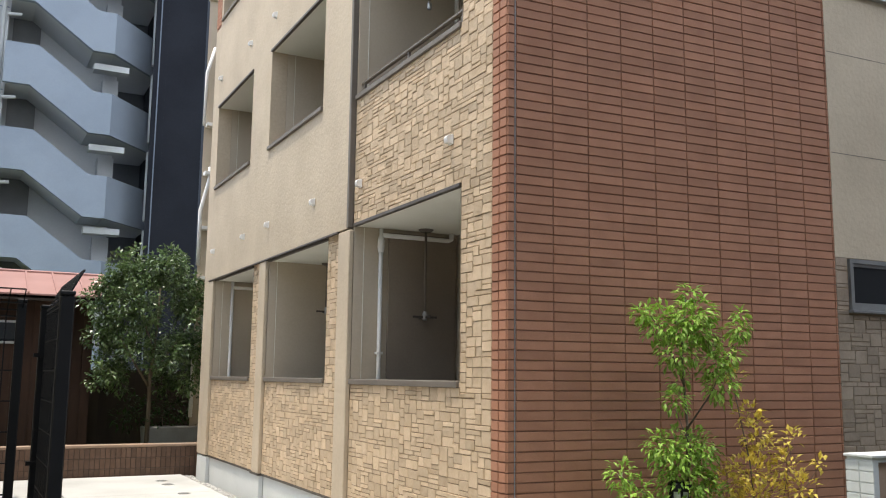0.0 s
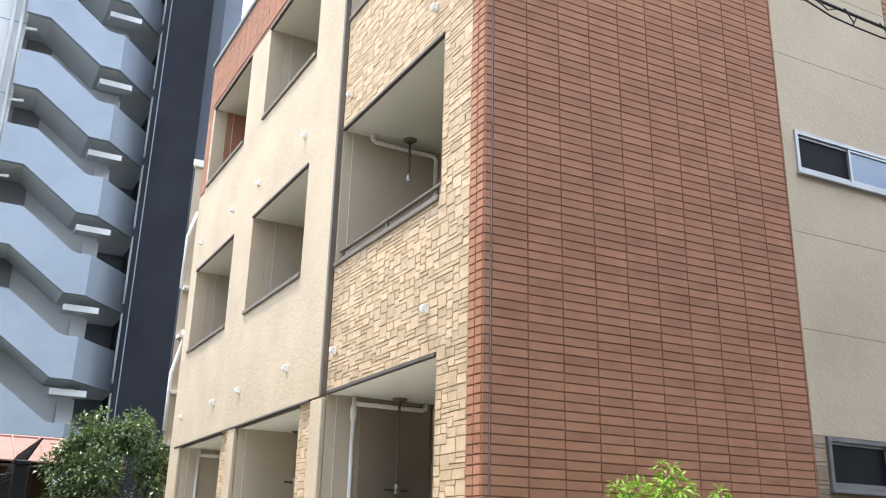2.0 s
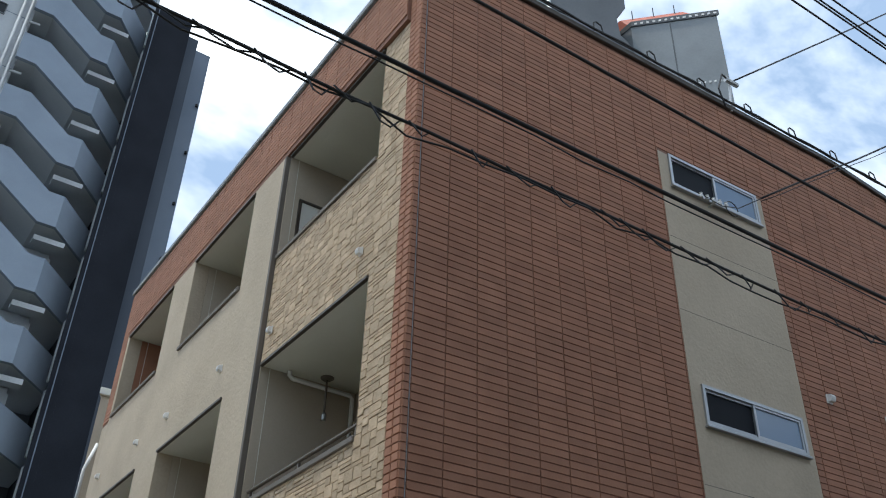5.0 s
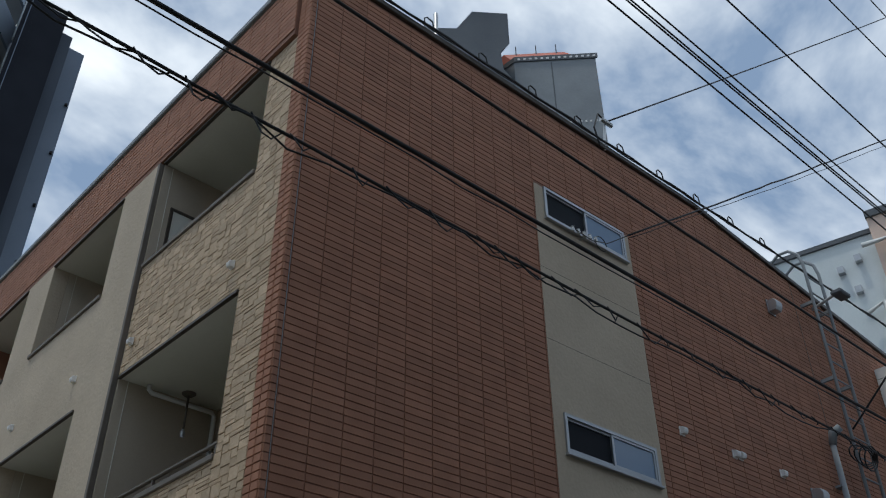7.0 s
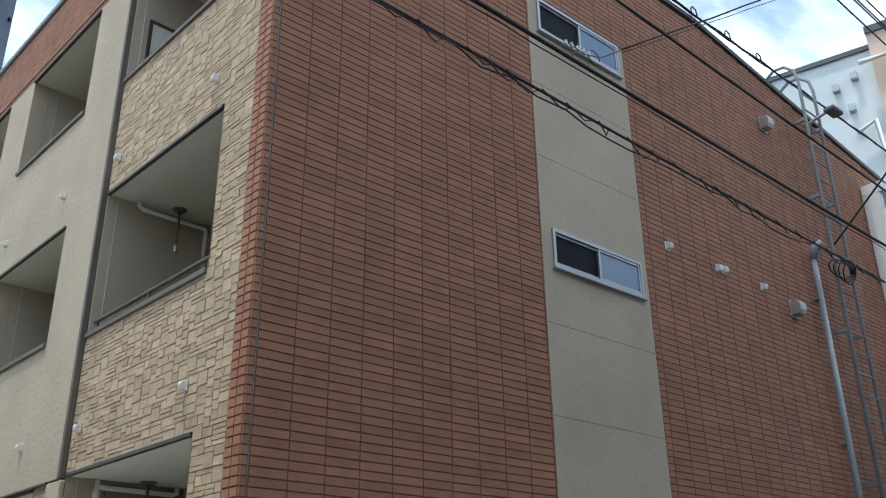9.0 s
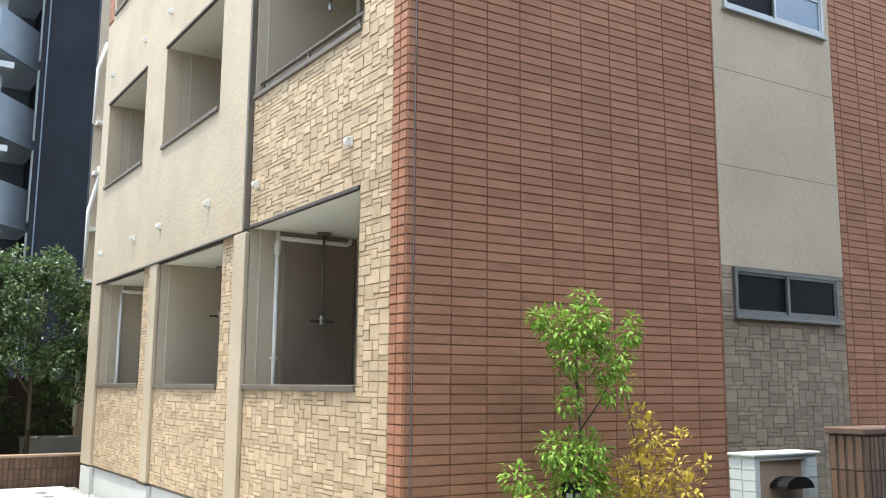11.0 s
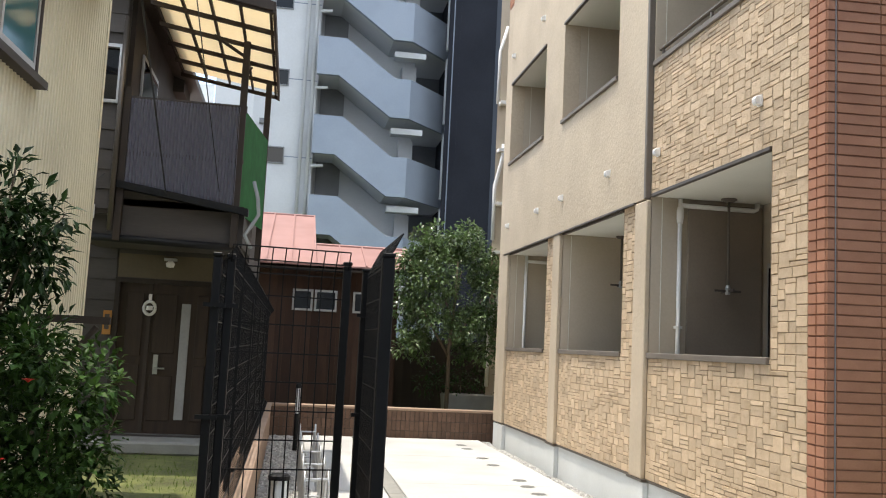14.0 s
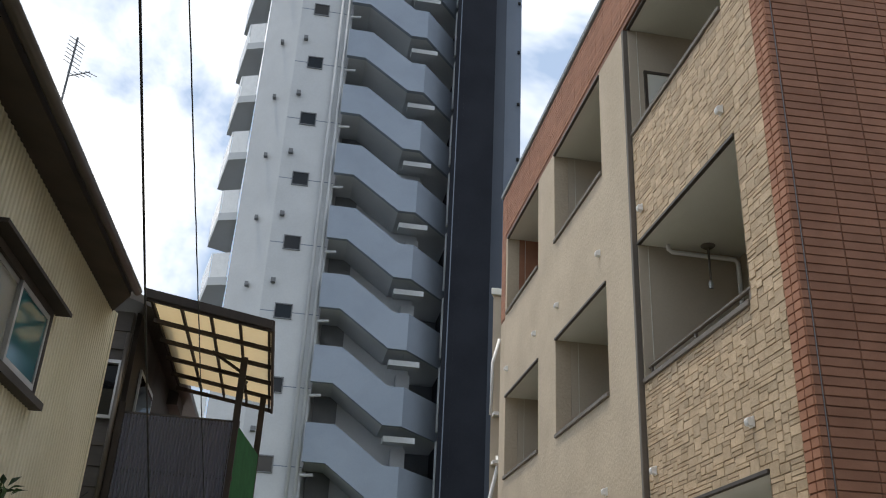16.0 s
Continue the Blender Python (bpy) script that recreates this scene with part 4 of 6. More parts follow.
part("wall_core", Geo().box(-3.2, 3.98, -3.0, -0.012, 0.05, 4.95, lambda a, b, c: cw(a, b, c)), M_CREAM, cream)
for a, b, c, d in ((-3.2, 0.40, 0.05, 4.95), (2.01, 4.0, 0.05, 4.95), (0.40, 2.01, 0.05, 3.45), (0.40, 2.01, 4.20, 4.95)):
    part("ribbed_sheet", ribbed(a, b, c, d), M_CREAM, cream, "cream ribbed metal sheet")
part("corner_post", Geo().box(3.97, 4.03, -0.1, 0.022, 0.05, 4.95, cw), M_CREAM, cream)
part("eave", Geo().hexa([cw(-3.4, -0.1, 4.94), cw(-3.4, 0.33, 4.82), cw(3.1, 0.33, 4.82), cw(4.1, -0.1, 4.94), cw(-3.4, -0.1, 5.12), cw(-3.4, 0.33, 4.92), cw(3.1, 0.33, 4.92), cw(4.1, -0.1, 5.12)]), M_DARKWOOD, cream, "dark timber eave")
part("roof", Geo().hexa([cw(-3.4, -3.2, 5.7), cw(-3.4, 0.35, 4.925), cw(3.15, 0.35, 4.925), cw(4.15, -3.2, 5.7), cw(-3.4, -3.2, 5.8), cw(-3.4, 0.35, 4.97), cw(3.15, 0.35, 4.97), cw(4.15, -3.2, 5.8)]), M_BRONZE, cream, "dark sheet roof")
part("gutter", Geo().tube([cw(-3.4, 0.385, 4.885), cw(3.1, 0.385, 4.87)], 0.045, 8), M_BRONZE, cream, smooth=True)
win = part("window", Geo().holed((0.40, 2.00), (3.46, 4.20), [(0.46, 1.94, 3.52, 4.14)], 0.03, -0.06, cw), M_DARKWOOD, cream, "dark framed window with teal curtain")
part("window_sill", Geo().box(0.36, 2.04, -0.02, 0.10, 3.40, 3.459, cw), M_SIDING, win, "weathered sill")
part("window_hood", Geo().box(0.32, 2.10, -0.02, 0.14, 4.205, 4.235, cw), M_DARKWOOD, win)
part("sash", Geo().holed((0.46, 1.22), (3.52, 4.14), [(0.50, 1.17, 3.57, 4.10)], 0.0, -0.03, cw), M_ALU, win)
part("sash", Geo().holed((1.17, 1.94), (3.52, 4.14), [(1.21, 1.90, 3.57, 4.10)], 0.026, 0.003, cw), M_ALU, win)
part("pane", Geo().box(0.50, 1.17, -0.018, -0.012, 3.57, 4.10, cw), G_SKY, win)
part("pane", Geo().box(1.21, 1.90, 0.01, 0.016, 3.57, 4.10, cw), G_TEAL, win)

# ---- dark timber house with balcony and awning ----
dark = thing("timber_house", (-5.5, 8.5, 0.05), "old dark timber house with entrance canopy and roof balcony", "house")
FY = 7.5
part("front_wall", Geo().holed((-7.2, -3.95), (0.05, 2.95), [(-5.66, -4.34, 0.22, 2.26)], 0.0, 0.15, lambda u, t, v: (u, FY + t, v)), M_SIDING, dark, "dark brown siding")
part("side_wall", Geo().box(-4.1, -3.95, FY + 0.16, 11.5, 0.05, 3.6), M_SIDING, dark)
for k in range(9):
    part("siding_board", Geo().hexa([(-7.2, FY - 0.022, 0.3 + 0.28 * k), (-5.68, FY - 0.022, 0.3 + 0.28 * k), (-5.68, FY - 0.002, 0.3 + 0.28 * k), (-7.2, FY - 0.002, 0.3 + 0.28 * k), (-7.2, FY - 0.008, 0.574 + 0.28 * k), (-5.68, FY - 0.008, 0.574 + 0.28 * k), (-5.68, FY - 0.002, 0.574 + 0.28 * k), (-7.2, FY - 0.002, 0.574 + 0.28 * k)]), M_SIDING, dark)
door = part("door", Geo().box(-5.64, -4.36, FY + 0.05, FY + 0.10, 0.23, 2.25), M_DOORWOOD, dark, "brown timber entrance door")
part("door_frame", Geo().holed((-5.68, -4.32), (0.20, 2.29), [(-5.62, -4.38, 0.199, 2.23)], -0.02, 0.05, lambda u, t, v: (u, FY + t, v)), M_DARKWOOD, door)
for x0, x1, z0, z1 in ((-5.52, -5.30, 0.4, 1.15), (-5.52, -5.30, 1.25, 2.1), (-5.16, -4.86, 0.4, 1.0), (-5.16, -4.86, 1.3, 2.1), (-4.60, -4.44, 0.4, 1.15), (-4.60, -4.44, 1.25, 2.1)):
    part("door_panel", Geo().box(x0, x1, FY + 0.034, FY + 0.049, z0, z1), M_DOORWOOD, door, bevel=0.008)
part("mullion", Geo().box(-5.25, -5.20, FY + 0.03, FY + 0.049, 0.24, 2.24), M_DARKWOOD, door)
part("glass_strip", Geo().box(-4.80, -4.68, FY + 0.03, FY + 0.048, 0.42, 1.98), M_LINEN, door, "tall narrow frosted glass strip", bevel=0.004)
handle = part("handle", Geo().box(-5.12, -5.06, FY + 0.025, FY + 0.049, 1.02, 1.28).tube([(-5.09, FY + 0.02, 1.10), (-5.09, FY - 0.03, 1.10), (-4.96, FY - 0.03, 1.10)], 0.012, 8), M_STEEL, door, "steel lever handle")
wreath = thing("door_ornament", (-5.22, FY + 0.02, 1.92), "small white round ornament hanging on the door", "ornament")
part("ring", Geo().tube([(-5.22 + 0.075 * math.cos(a * 0.5236), FY + 0.015, 1.90 + 0.09 * math.sin(a * 0.5236)) for a in range(13)], 0.022, 6), M_WHITE, wreath)
part("disc", Geo().lathe((-5.22, FY + 0.015, 1.87), [(0.0, 0.0), (0.045, 0.0), (0.045, 0.06), (0.0, 0.06)], 10), M_WHITE, wreath)
part("hook", Geo().box(-5.24, -5.20, FY + 0.01, FY + 0.03, 1.99, 2.09), M_WHITE, wreath)
plate = solo("door_sign", Geo().box(-5.80, -5.69, FY - 0.04, FY - 0.023, 1.52, 1.84), M_ORANGE, "small orange plate with two dark marks beside the door", "sign", bevel=0.004)
part("dark_bar", Geo().box(-5.775, -5.715, FY - 0.044, FY - 0.0405, 1.72, 1.79).box(-5.775, -5.715, FY - 0.044, FY - 0.0405, 1.59, 1.66), M_BRONZE, plate)
part("lintel_panel", Geo().box(-5.66, -4.34, FY - 0.012, FY - 0.001, 2.30, 2.62), M_OCHRE, dark, "ochre plaster panel")
plamp = thing("porch_lamp", (-4.98, FY - 0.1, 2.5), "small pale porch lamp above the door", "lamp")
part("shade", Geo().lathe((-4.98, FY - 0.10, 2.45), [(0.0, 0.0), (0.05, 0.01), (0.06, 0.06), (0.03, 0.09), (0.0, 0.09)], 12), M_WHITE, plamp)
part("mount", Geo().box(-5.06, -4.90, FY - 0.14, FY - 0.013, 2.545, 2.58), M_STEEL, plamp)
part("step", Geo().box(-5.9, -4.2, FY - 0.75, FY - 0.03, 0.05, 0.20), M_CONC_BAND, dark, "worn concrete step", bevel=0.02)
part("canopy", Geo().hexa([(-5.9, 5.62, 2.62), (-3.95, 5.62, 2.62), (-3.95, FY - 0.015, 2.68), (-5.9, FY - 0.015, 2.68), (-5.9, 5.62, 3.30), (-3.95, 5.62, 3.0), (-3.95, FY - 0.015, 3.0), (-5.9, FY - 0.015, 3.3)]), M_SIDING, dark, "dark brown boarded canopy")
part("canopy_gutter", Geo().tube([(-5.95, 5.57, 2.64), (-3.95, 5.57, 2.60)], 0.045, 8), M_BLACK, dark, smooth=True)
part("canopy_post", Geo().box(-5.80, -5.70, 5.63, 5.73, 0.05, 2.62), M_DARKWOOD, dark)
part("balcony_beam", Geo().hexa([(-5.45, 5.46, 3.22), (-3.9, 5.46, 2.98), (-3.9, 5.60, 2.98), (-5.45, 5.60, 3.22), (-5.45, 5.46, 3.30), (-3.9, 5.46, 3.06), (-3.9, 5.60, 3.06), (-5.45, 5.60, 3.30)]), M_BLACK, dark)
g = Geo()
n = 34
for i in range(n):
    x0 = -5.33 + i * 1.26 / n
    s = 1.26 / n
    for (p, q), (r, t) in zip([(0, 0), (0.25, 0.018), (0.5, 0.0), (0.75, -0.018)], [(0.25, 0.018), (0.5, 0.0), (0.75, -0.018), (1.0, 0.0)]):
        xa, xb = x0 + p * s, x0 + r * s
        za, zb = 3.22 - (xa + 5.33) * 0.165, 3.22 - (xb + 5.33) * 0.165
        g.add([(xa, 5.52 + q, za), (xb, 5.52 + t, zb), (xb, 5.52 + t, 4.27), (xa, 5.52 + q, 4.27)], [(0, 1, 2, 3)])
part("balcony_sheet", g, M_CORR, dark, "violet-grey corrugated balcony sheet")
part("balcony_rail", Geo().box(-5.36, -4.0, 5.535, 5.59, 4.22, 4.30), M_SIDING, dark, "grey rail")
part("balcony_rail", Geo().box(-5.36, -4.0, 5.535, 5.57, 3.6, 3.65), M_SIDING, dark)
for x, yy, z1 in ((-4.05, 5.55, 5.08), (-3.83, 7.2, 5.05), (-5.36, 5.55, 4.4)):
    part("balcony_post", Geo().box(x - 0.04, x + 0.04, yy - 0.04, yy + 0.04, 2.6, z1), M_DARKWOOD, dark, bevel=0.006)
part("brace", Geo().tube([(-4.05, 5.6, 4.75), (-4.05, 6.6, 5.08)], 0.02, 6).tube([(-4.05, 5.6, 4.9), (-4.45, 5.6, 5.14)], 0.02, 6), M_DARKWOOD, dark)
part("green_net", Geo().hexa([(-4.02, 5.61, 3.02), (-3.80, 7.2, 3.02), (-3.792, 7.2, 3.02), (-4.012, 5.61, 3.02), (-4.02, 5.61, 4.25), (-3.80, 7.2, 4.25), (-3.792, 7.2, 4.25), (-4.012, 5.61, 4.25)]), M_NET, dark, "green mesh screen")
AX0, AX1, AY0, AY1 = -5.08, -3.76, 4.35, 7.9


def aw(x, yy, dz):
    """The awning's plane, falling a little towards its outer side."""
    return (x, yy, 5.34 - 0.16 * (x - AX0) + dz)


for i in range(5):
    x = AX0 + (AX1 - AX0) * i / 4
    part("awning_rafter", Geo().box(x - 0.015, x + 0.015, AY0, AY1, -0.045, 0.0, aw), M_DARKWOOD, dark)
for i in range(6):
    yy = AY0 + (AY1 - AY0) * i / 5
    part("awning_beam", Geo().box(AX0 - 0.03, AX1 + 0.03, yy - 0.022, yy + 0.022, -0.095, -0.046, aw), M_DARKWOOD, dark)
part("awning_edge", Geo().box(AX1 + 0.031, AX1 + 0.06, AY0 - 0.05, AY1 + 0.05, -0.10, 0.03, aw), M_DARKWOOD, dark)
part("awning_edge", Geo().box(AX0 - 0.05, AX1 + 0.03, AY0 - 0.05, AY0 - 0.025, -0.07, 0.03, aw), M_DARKWOOD, dark)
part("awning_sheet", Geo().box(AX0 - 0.03, AX1 + 0.028, AY0 - 0.02, AY1, 0.004, 0.010, aw), M_POLY, dark, "yellowed translucent sheet")
# upper floor
part("upper_wall", Geo().holed((-7.5, -5.42), (2.9, 5.5), [(-5.70, -5.47, 4.20, 4.86)], 0.0, 0.15, lambda u, t, v: (u, 5.5 + t, v)), M_SIDING, dark)
for k in range(11):
    z0 = 2.95 + 0.23 * k
    for x0, x1 in (((-7.5, -5.73),) if 4.0 < z0 < 4.9 else ((-7.5, -5.43),)):
        part("siding_board", Geo().hexa([(x0, 5.475, z0), (x1, 5.475, z0), (x1, 5.498, z0), (x0, 5.498, z0), (x0, 5.49, z0 + 0.224), (x1, 5.49, z0 + 0.224), (x1, 5.498, z0 + 0.224), (x0, 5.498, z0 + 0.224)]), M_SIDING, dark)
wd = part("window", Geo().holed((-5.72, -5.45), (4.18, 4.88), [(-5.69, -5.48, 4.22, 4.84)], -0.04, 0.1, lambda u, t, v: (u, 5.5 + t, v)), M_ALU, dark, "small aluminium window")
part("pane", Geo().box(-5.69, -5.48, 5.53, 5.54, 4.22, 4.84), G_DARK, wd)
part("upper_side_wall", Geo().box(-5.42, -5.36, 5.66, 9.5, 3.2, 5.6), M_DARKWOOD, dark)
wd = part("window", Geo().box(-5.355, -5.33, 6.2, 7.4, 3.4, 5.0), M_ALU, dark)
part("pane", Geo().box(-5.329, -5.325, 6.26, 7.34, 3.46, 4.94), G_DARK, wd)
part("balcony_deck", Geo().box(-5.35, -3.96, 5.62, 9.0, 3.02, 3.10), M_DARKWOOD, dark)
part("roof", Geo().prism([(-8.5, 5.2, 6.6), (-5.0, 5.2, 5.42), (-5.0, 5.2, 5.52), (-8.5, 5.2, 6.7)], (0, 5.5, 0)), M_BRONZE, dark, "dark sheet roof")
part("ridge_box", Geo().box(-6.3, -5.2, 9.0, 9.8, 5.3, 6.25).box(-6.35, -5.15, 8.95, 9.85, 6.25, 6.33), M_SIDING, dark)
part("downpipe", Geo().tube([(-5.42, 5.42, 5.2), (-5.42, 5.42, 2.7)], 0.03, 8), M_BRONZE, dark, smooth=True)
part("hose", Geo().tube([(-3.86, 5.55, 3.4), (-3.80, 5.52, 3.2), (-3.78, 5.5, 3.0), (-3.86, 5.48, 2.85), (-3.92, 5.48, 2.75), (-3.84, 5.48, 2.6)], 0.022, 8), M_GREYCLAD, dark, "grey bent duct hose", smooth=True)
bx = thing("meter_box", (-5.62, 5.55, 2.9), "small pale switch box on the dark siding", "switch box")
part("box", Geo().box(-5.66, -5.60, 5.40, 5.47, 2.83, 2.99), M_WHITE, bx, bevel=0.006)
part("conduit", Geo().tube([(-5.63, 5.44, 2.99), (-5.62, 5.44, 3.25), (-5.52, 5.44, 3.35)], 0.008, 6), M_CABLE, bx)

# ---- red-roofed house behind ----
red = thing("red_roof_house", (-2.6, 12.5, 0.05), "low house with faded red tin roof and brown boarded walls", "house")
part("wall", Geo().box(-6.0, -1.35, 12.0, 12.2, 0.05, 3.0), M_REDWOOD, red)
for k in range(28):
    part("board", Geo().box(-5.9 + 0.163 * k, -5.745 + 0.163 * k, 11.975, 11.998, 0.1, 2.95), M_REDWOOD, red)
part("side_wall", Geo().box(-1.5, -1.35, 12.21, 16.0, 0.05, 3.0), M_REDWOOD, red)
def tin(x, y, dz):
    return (x, y, 2.955 + 0.325 * (y - 11.4) + dz)


for nm, x0, x1, y1 in (("upper_roof", -6.3, -2.93, 15.9), ("lower_roof", -2.925, -1.1, 12.95)):
    part(nm, Geo().box(x0, x1, 11.4, y1, -0.07, 0.0, tin), M_TIN, red, "faded red tin roof")
    part("ridge_cap", Geo().box(x0, x1, y1, y1 + 0.08, -0.09, 0.03, tin), M_TIN, red)
    n = int((x1 - x0) / 0.45)
    for k in range(n):
        x = x1 - 0.035 - 0.45 * k
        part("roof_seam", Geo().box(x, x + 0.03, 11.39, y1, 0.002, 0.032, tin), M_TIN, red)
part("roof_end", Geo().box(-2.931, -2.926, 12.96, 15.9, -0.5, -0.071, tin), M_REDWOOD, red)
part("eave_board", Geo().box(-6.3, -1.1, 11.40, 11.46, 2.84, 2.925), M_DARKWOOD, red)
for x0, x1 in ((-3.33, -2.95), (-2.92, -2.5), (-2.2, -1.9)):
    w = part("window", Geo().holed((x0, x1), (2.12, 2.52), [(x0 + 0.04, x1 - 0.04, 2.16, 2.48)], 0.0, 0.04, lambda u, t, v: (u, 11.93 + t, v)), M_ALU, red, "small pale window")
    part("pane", Geo().box(x0 + 0.04, x1 - 0.04, 11.95, 11.96, 2.16, 2.48), G_DARK, w)
garden = thing("garden_fence", (-0.2, 12.3, 0.05), "dark board fence behind the tree", "fence")
for k in range(16):
    part("board", Geo().box(-1.3 + 0.17 * k, -1.1305 + 0.17 * k, 12.4 + 0.004 * (k % 2), 12.43, 0.05, 1.7), M_DARKWOOD, garden)
trough = solo("planter_trough", Geo().hexa([(-0.5, 11.0, 0.05), (0.75, 11.0, 0.05), (0.75, 11.3, 0.05), (-0.5, 11.3, 0.05), (-0.55, 10.95, 0.74), (0.8, 10.95, 0.74), (0.8, 11.35, 0.74), (-0.55, 11.35, 0.74)]), M_CONC_BAND, "long grey planter trough behind the low wall", "planter", bevel=0.02)
solo("ground_back", Geo().box(-9.0, 6.0, 9.95, 27.0, 0.0, 0.05), M_SOIL, "dark soil behind the boundary wall", "soil", kind="structure")

# ---- annex behind the apartment building ----
annex = thing("rear_building", (2.0, 12.5, 0.0), "taupe rear building with white coping and downpipes", "building")
part("wall", Geo().prism([(0.22, 11.0, 0), (6.0, 11.0, 0), (6.0, 16.0, 0), (2.4, 16.0, 0)], (0, 0, 8.55)), M_STUCCO_IN, annex)
part("coping", Geo().prism([(0.16, 10.94, 8.552), (6.05, 10.94, 8.552), (6.05, 16.05, 8.552), (2.38, 16.05, 8.552)], (0, 0, 0.14)), M_SOFFIT, annex, "white coping", bevel=0.01)
for z in (1.9, 4.55):
    part("downpipe", Geo().tube([(0.20, 10.86, z - 1.0), (0.20, 10.86, z), (0.34, 10.88, z + 0.6), (0.34, 10.88, z + 0.8)], 0.035, 8), M_WHITE, annex, smooth=True)
part("downpipe", Geo().tube([(0.19, 10.86, 6.1), (0.20, 10.86, 7.1), (0.33, 10.88, 7.6)], 0.03, 8), M_WHITE, annex, smooth=True)
for z in (3.3, 4.2, 5.2, 6.1):
    part("pipe_bracket", Geo().box(0.24, 0.38, 10.80, 10.99, z, z + 0.06), M_WHITE, annex)

# ---- tower ----
tower = thing("apartment_tower", (0.0, 32.0, 0.0), "tall white apartment tower with blue-grey outdoor stairs and a navy wall", "tower")
TY = 28.6
STO = 2.975
part("white_wall", Geo().prism([(-2.95, TY, 0), (-5.25, TY, 0), (-6.75, TY + 1.0, 0), (-7.2, TY + 6, 0), (-2.95, TY + 6, 0)][::-1], (0, 0, 46)), M_TOWER, tower, "white tiled wall")
part("stair_back_wall", Geo().box(-2.94, 0.9, TY + 1.5, TY + 2.0, 0, 46), M_TOWER, tower, "white wall behind the stairs")
# Dark colour here stands in for the shade deep in the open corridor.
part("stair_back_wall", Geo().box(0.91, 2.4, TY + 4.0, TY + 4.4, 0, 46), M_DARKCLAD, tower, "corridor wall coloured dark for the shade inside")
part("navy_wall", Geo().box(2.30, 3.68, TY - 0.9, TY + 8, 0, 35.6).box(1.88, 2.299, TY - 0.9, TY - 0.7, 0, 35.6), M_TOWER_NAVY, tower, "near-black navy wall")
part("navy_trim", Geo().box(2.02, 2.06, TY - 0.93, TY - 0.905, 0, 35.5), M_TOWER_GREY, tower)
part("slate_wall", Geo().box(3.71, 5.26, TY + 0.6, TY + 8, 0, 35.3), M_TOWER_GREY, tower, "slate blue wall")
part("slate_trim", Geo().box(3.71, 4.28, TY - 0.4, TY + 0.59, 0, 35.0), M_TOWER_SLATE, tower, "dark slate wall strip")
for k in range(10):
    part("wall_bracket", Geo().lathe((5.12, TY + 0.5, 5.0 + k * 2.97), [(0.0, 0.0), (0.07, 0.0), (0.07, 0.12), (0.0, 0.12)], 8), M_BLACK, tower)
for x in (-3.12, -3.42):
    part("downpipe", Geo().tube([(x, TY - 0.25, 0.2), (x, TY - 0.25, 46)], 0.07, 8), M_TOWER, tower, smooth=True)
Z0 = 6.76
flight = None
store = {}
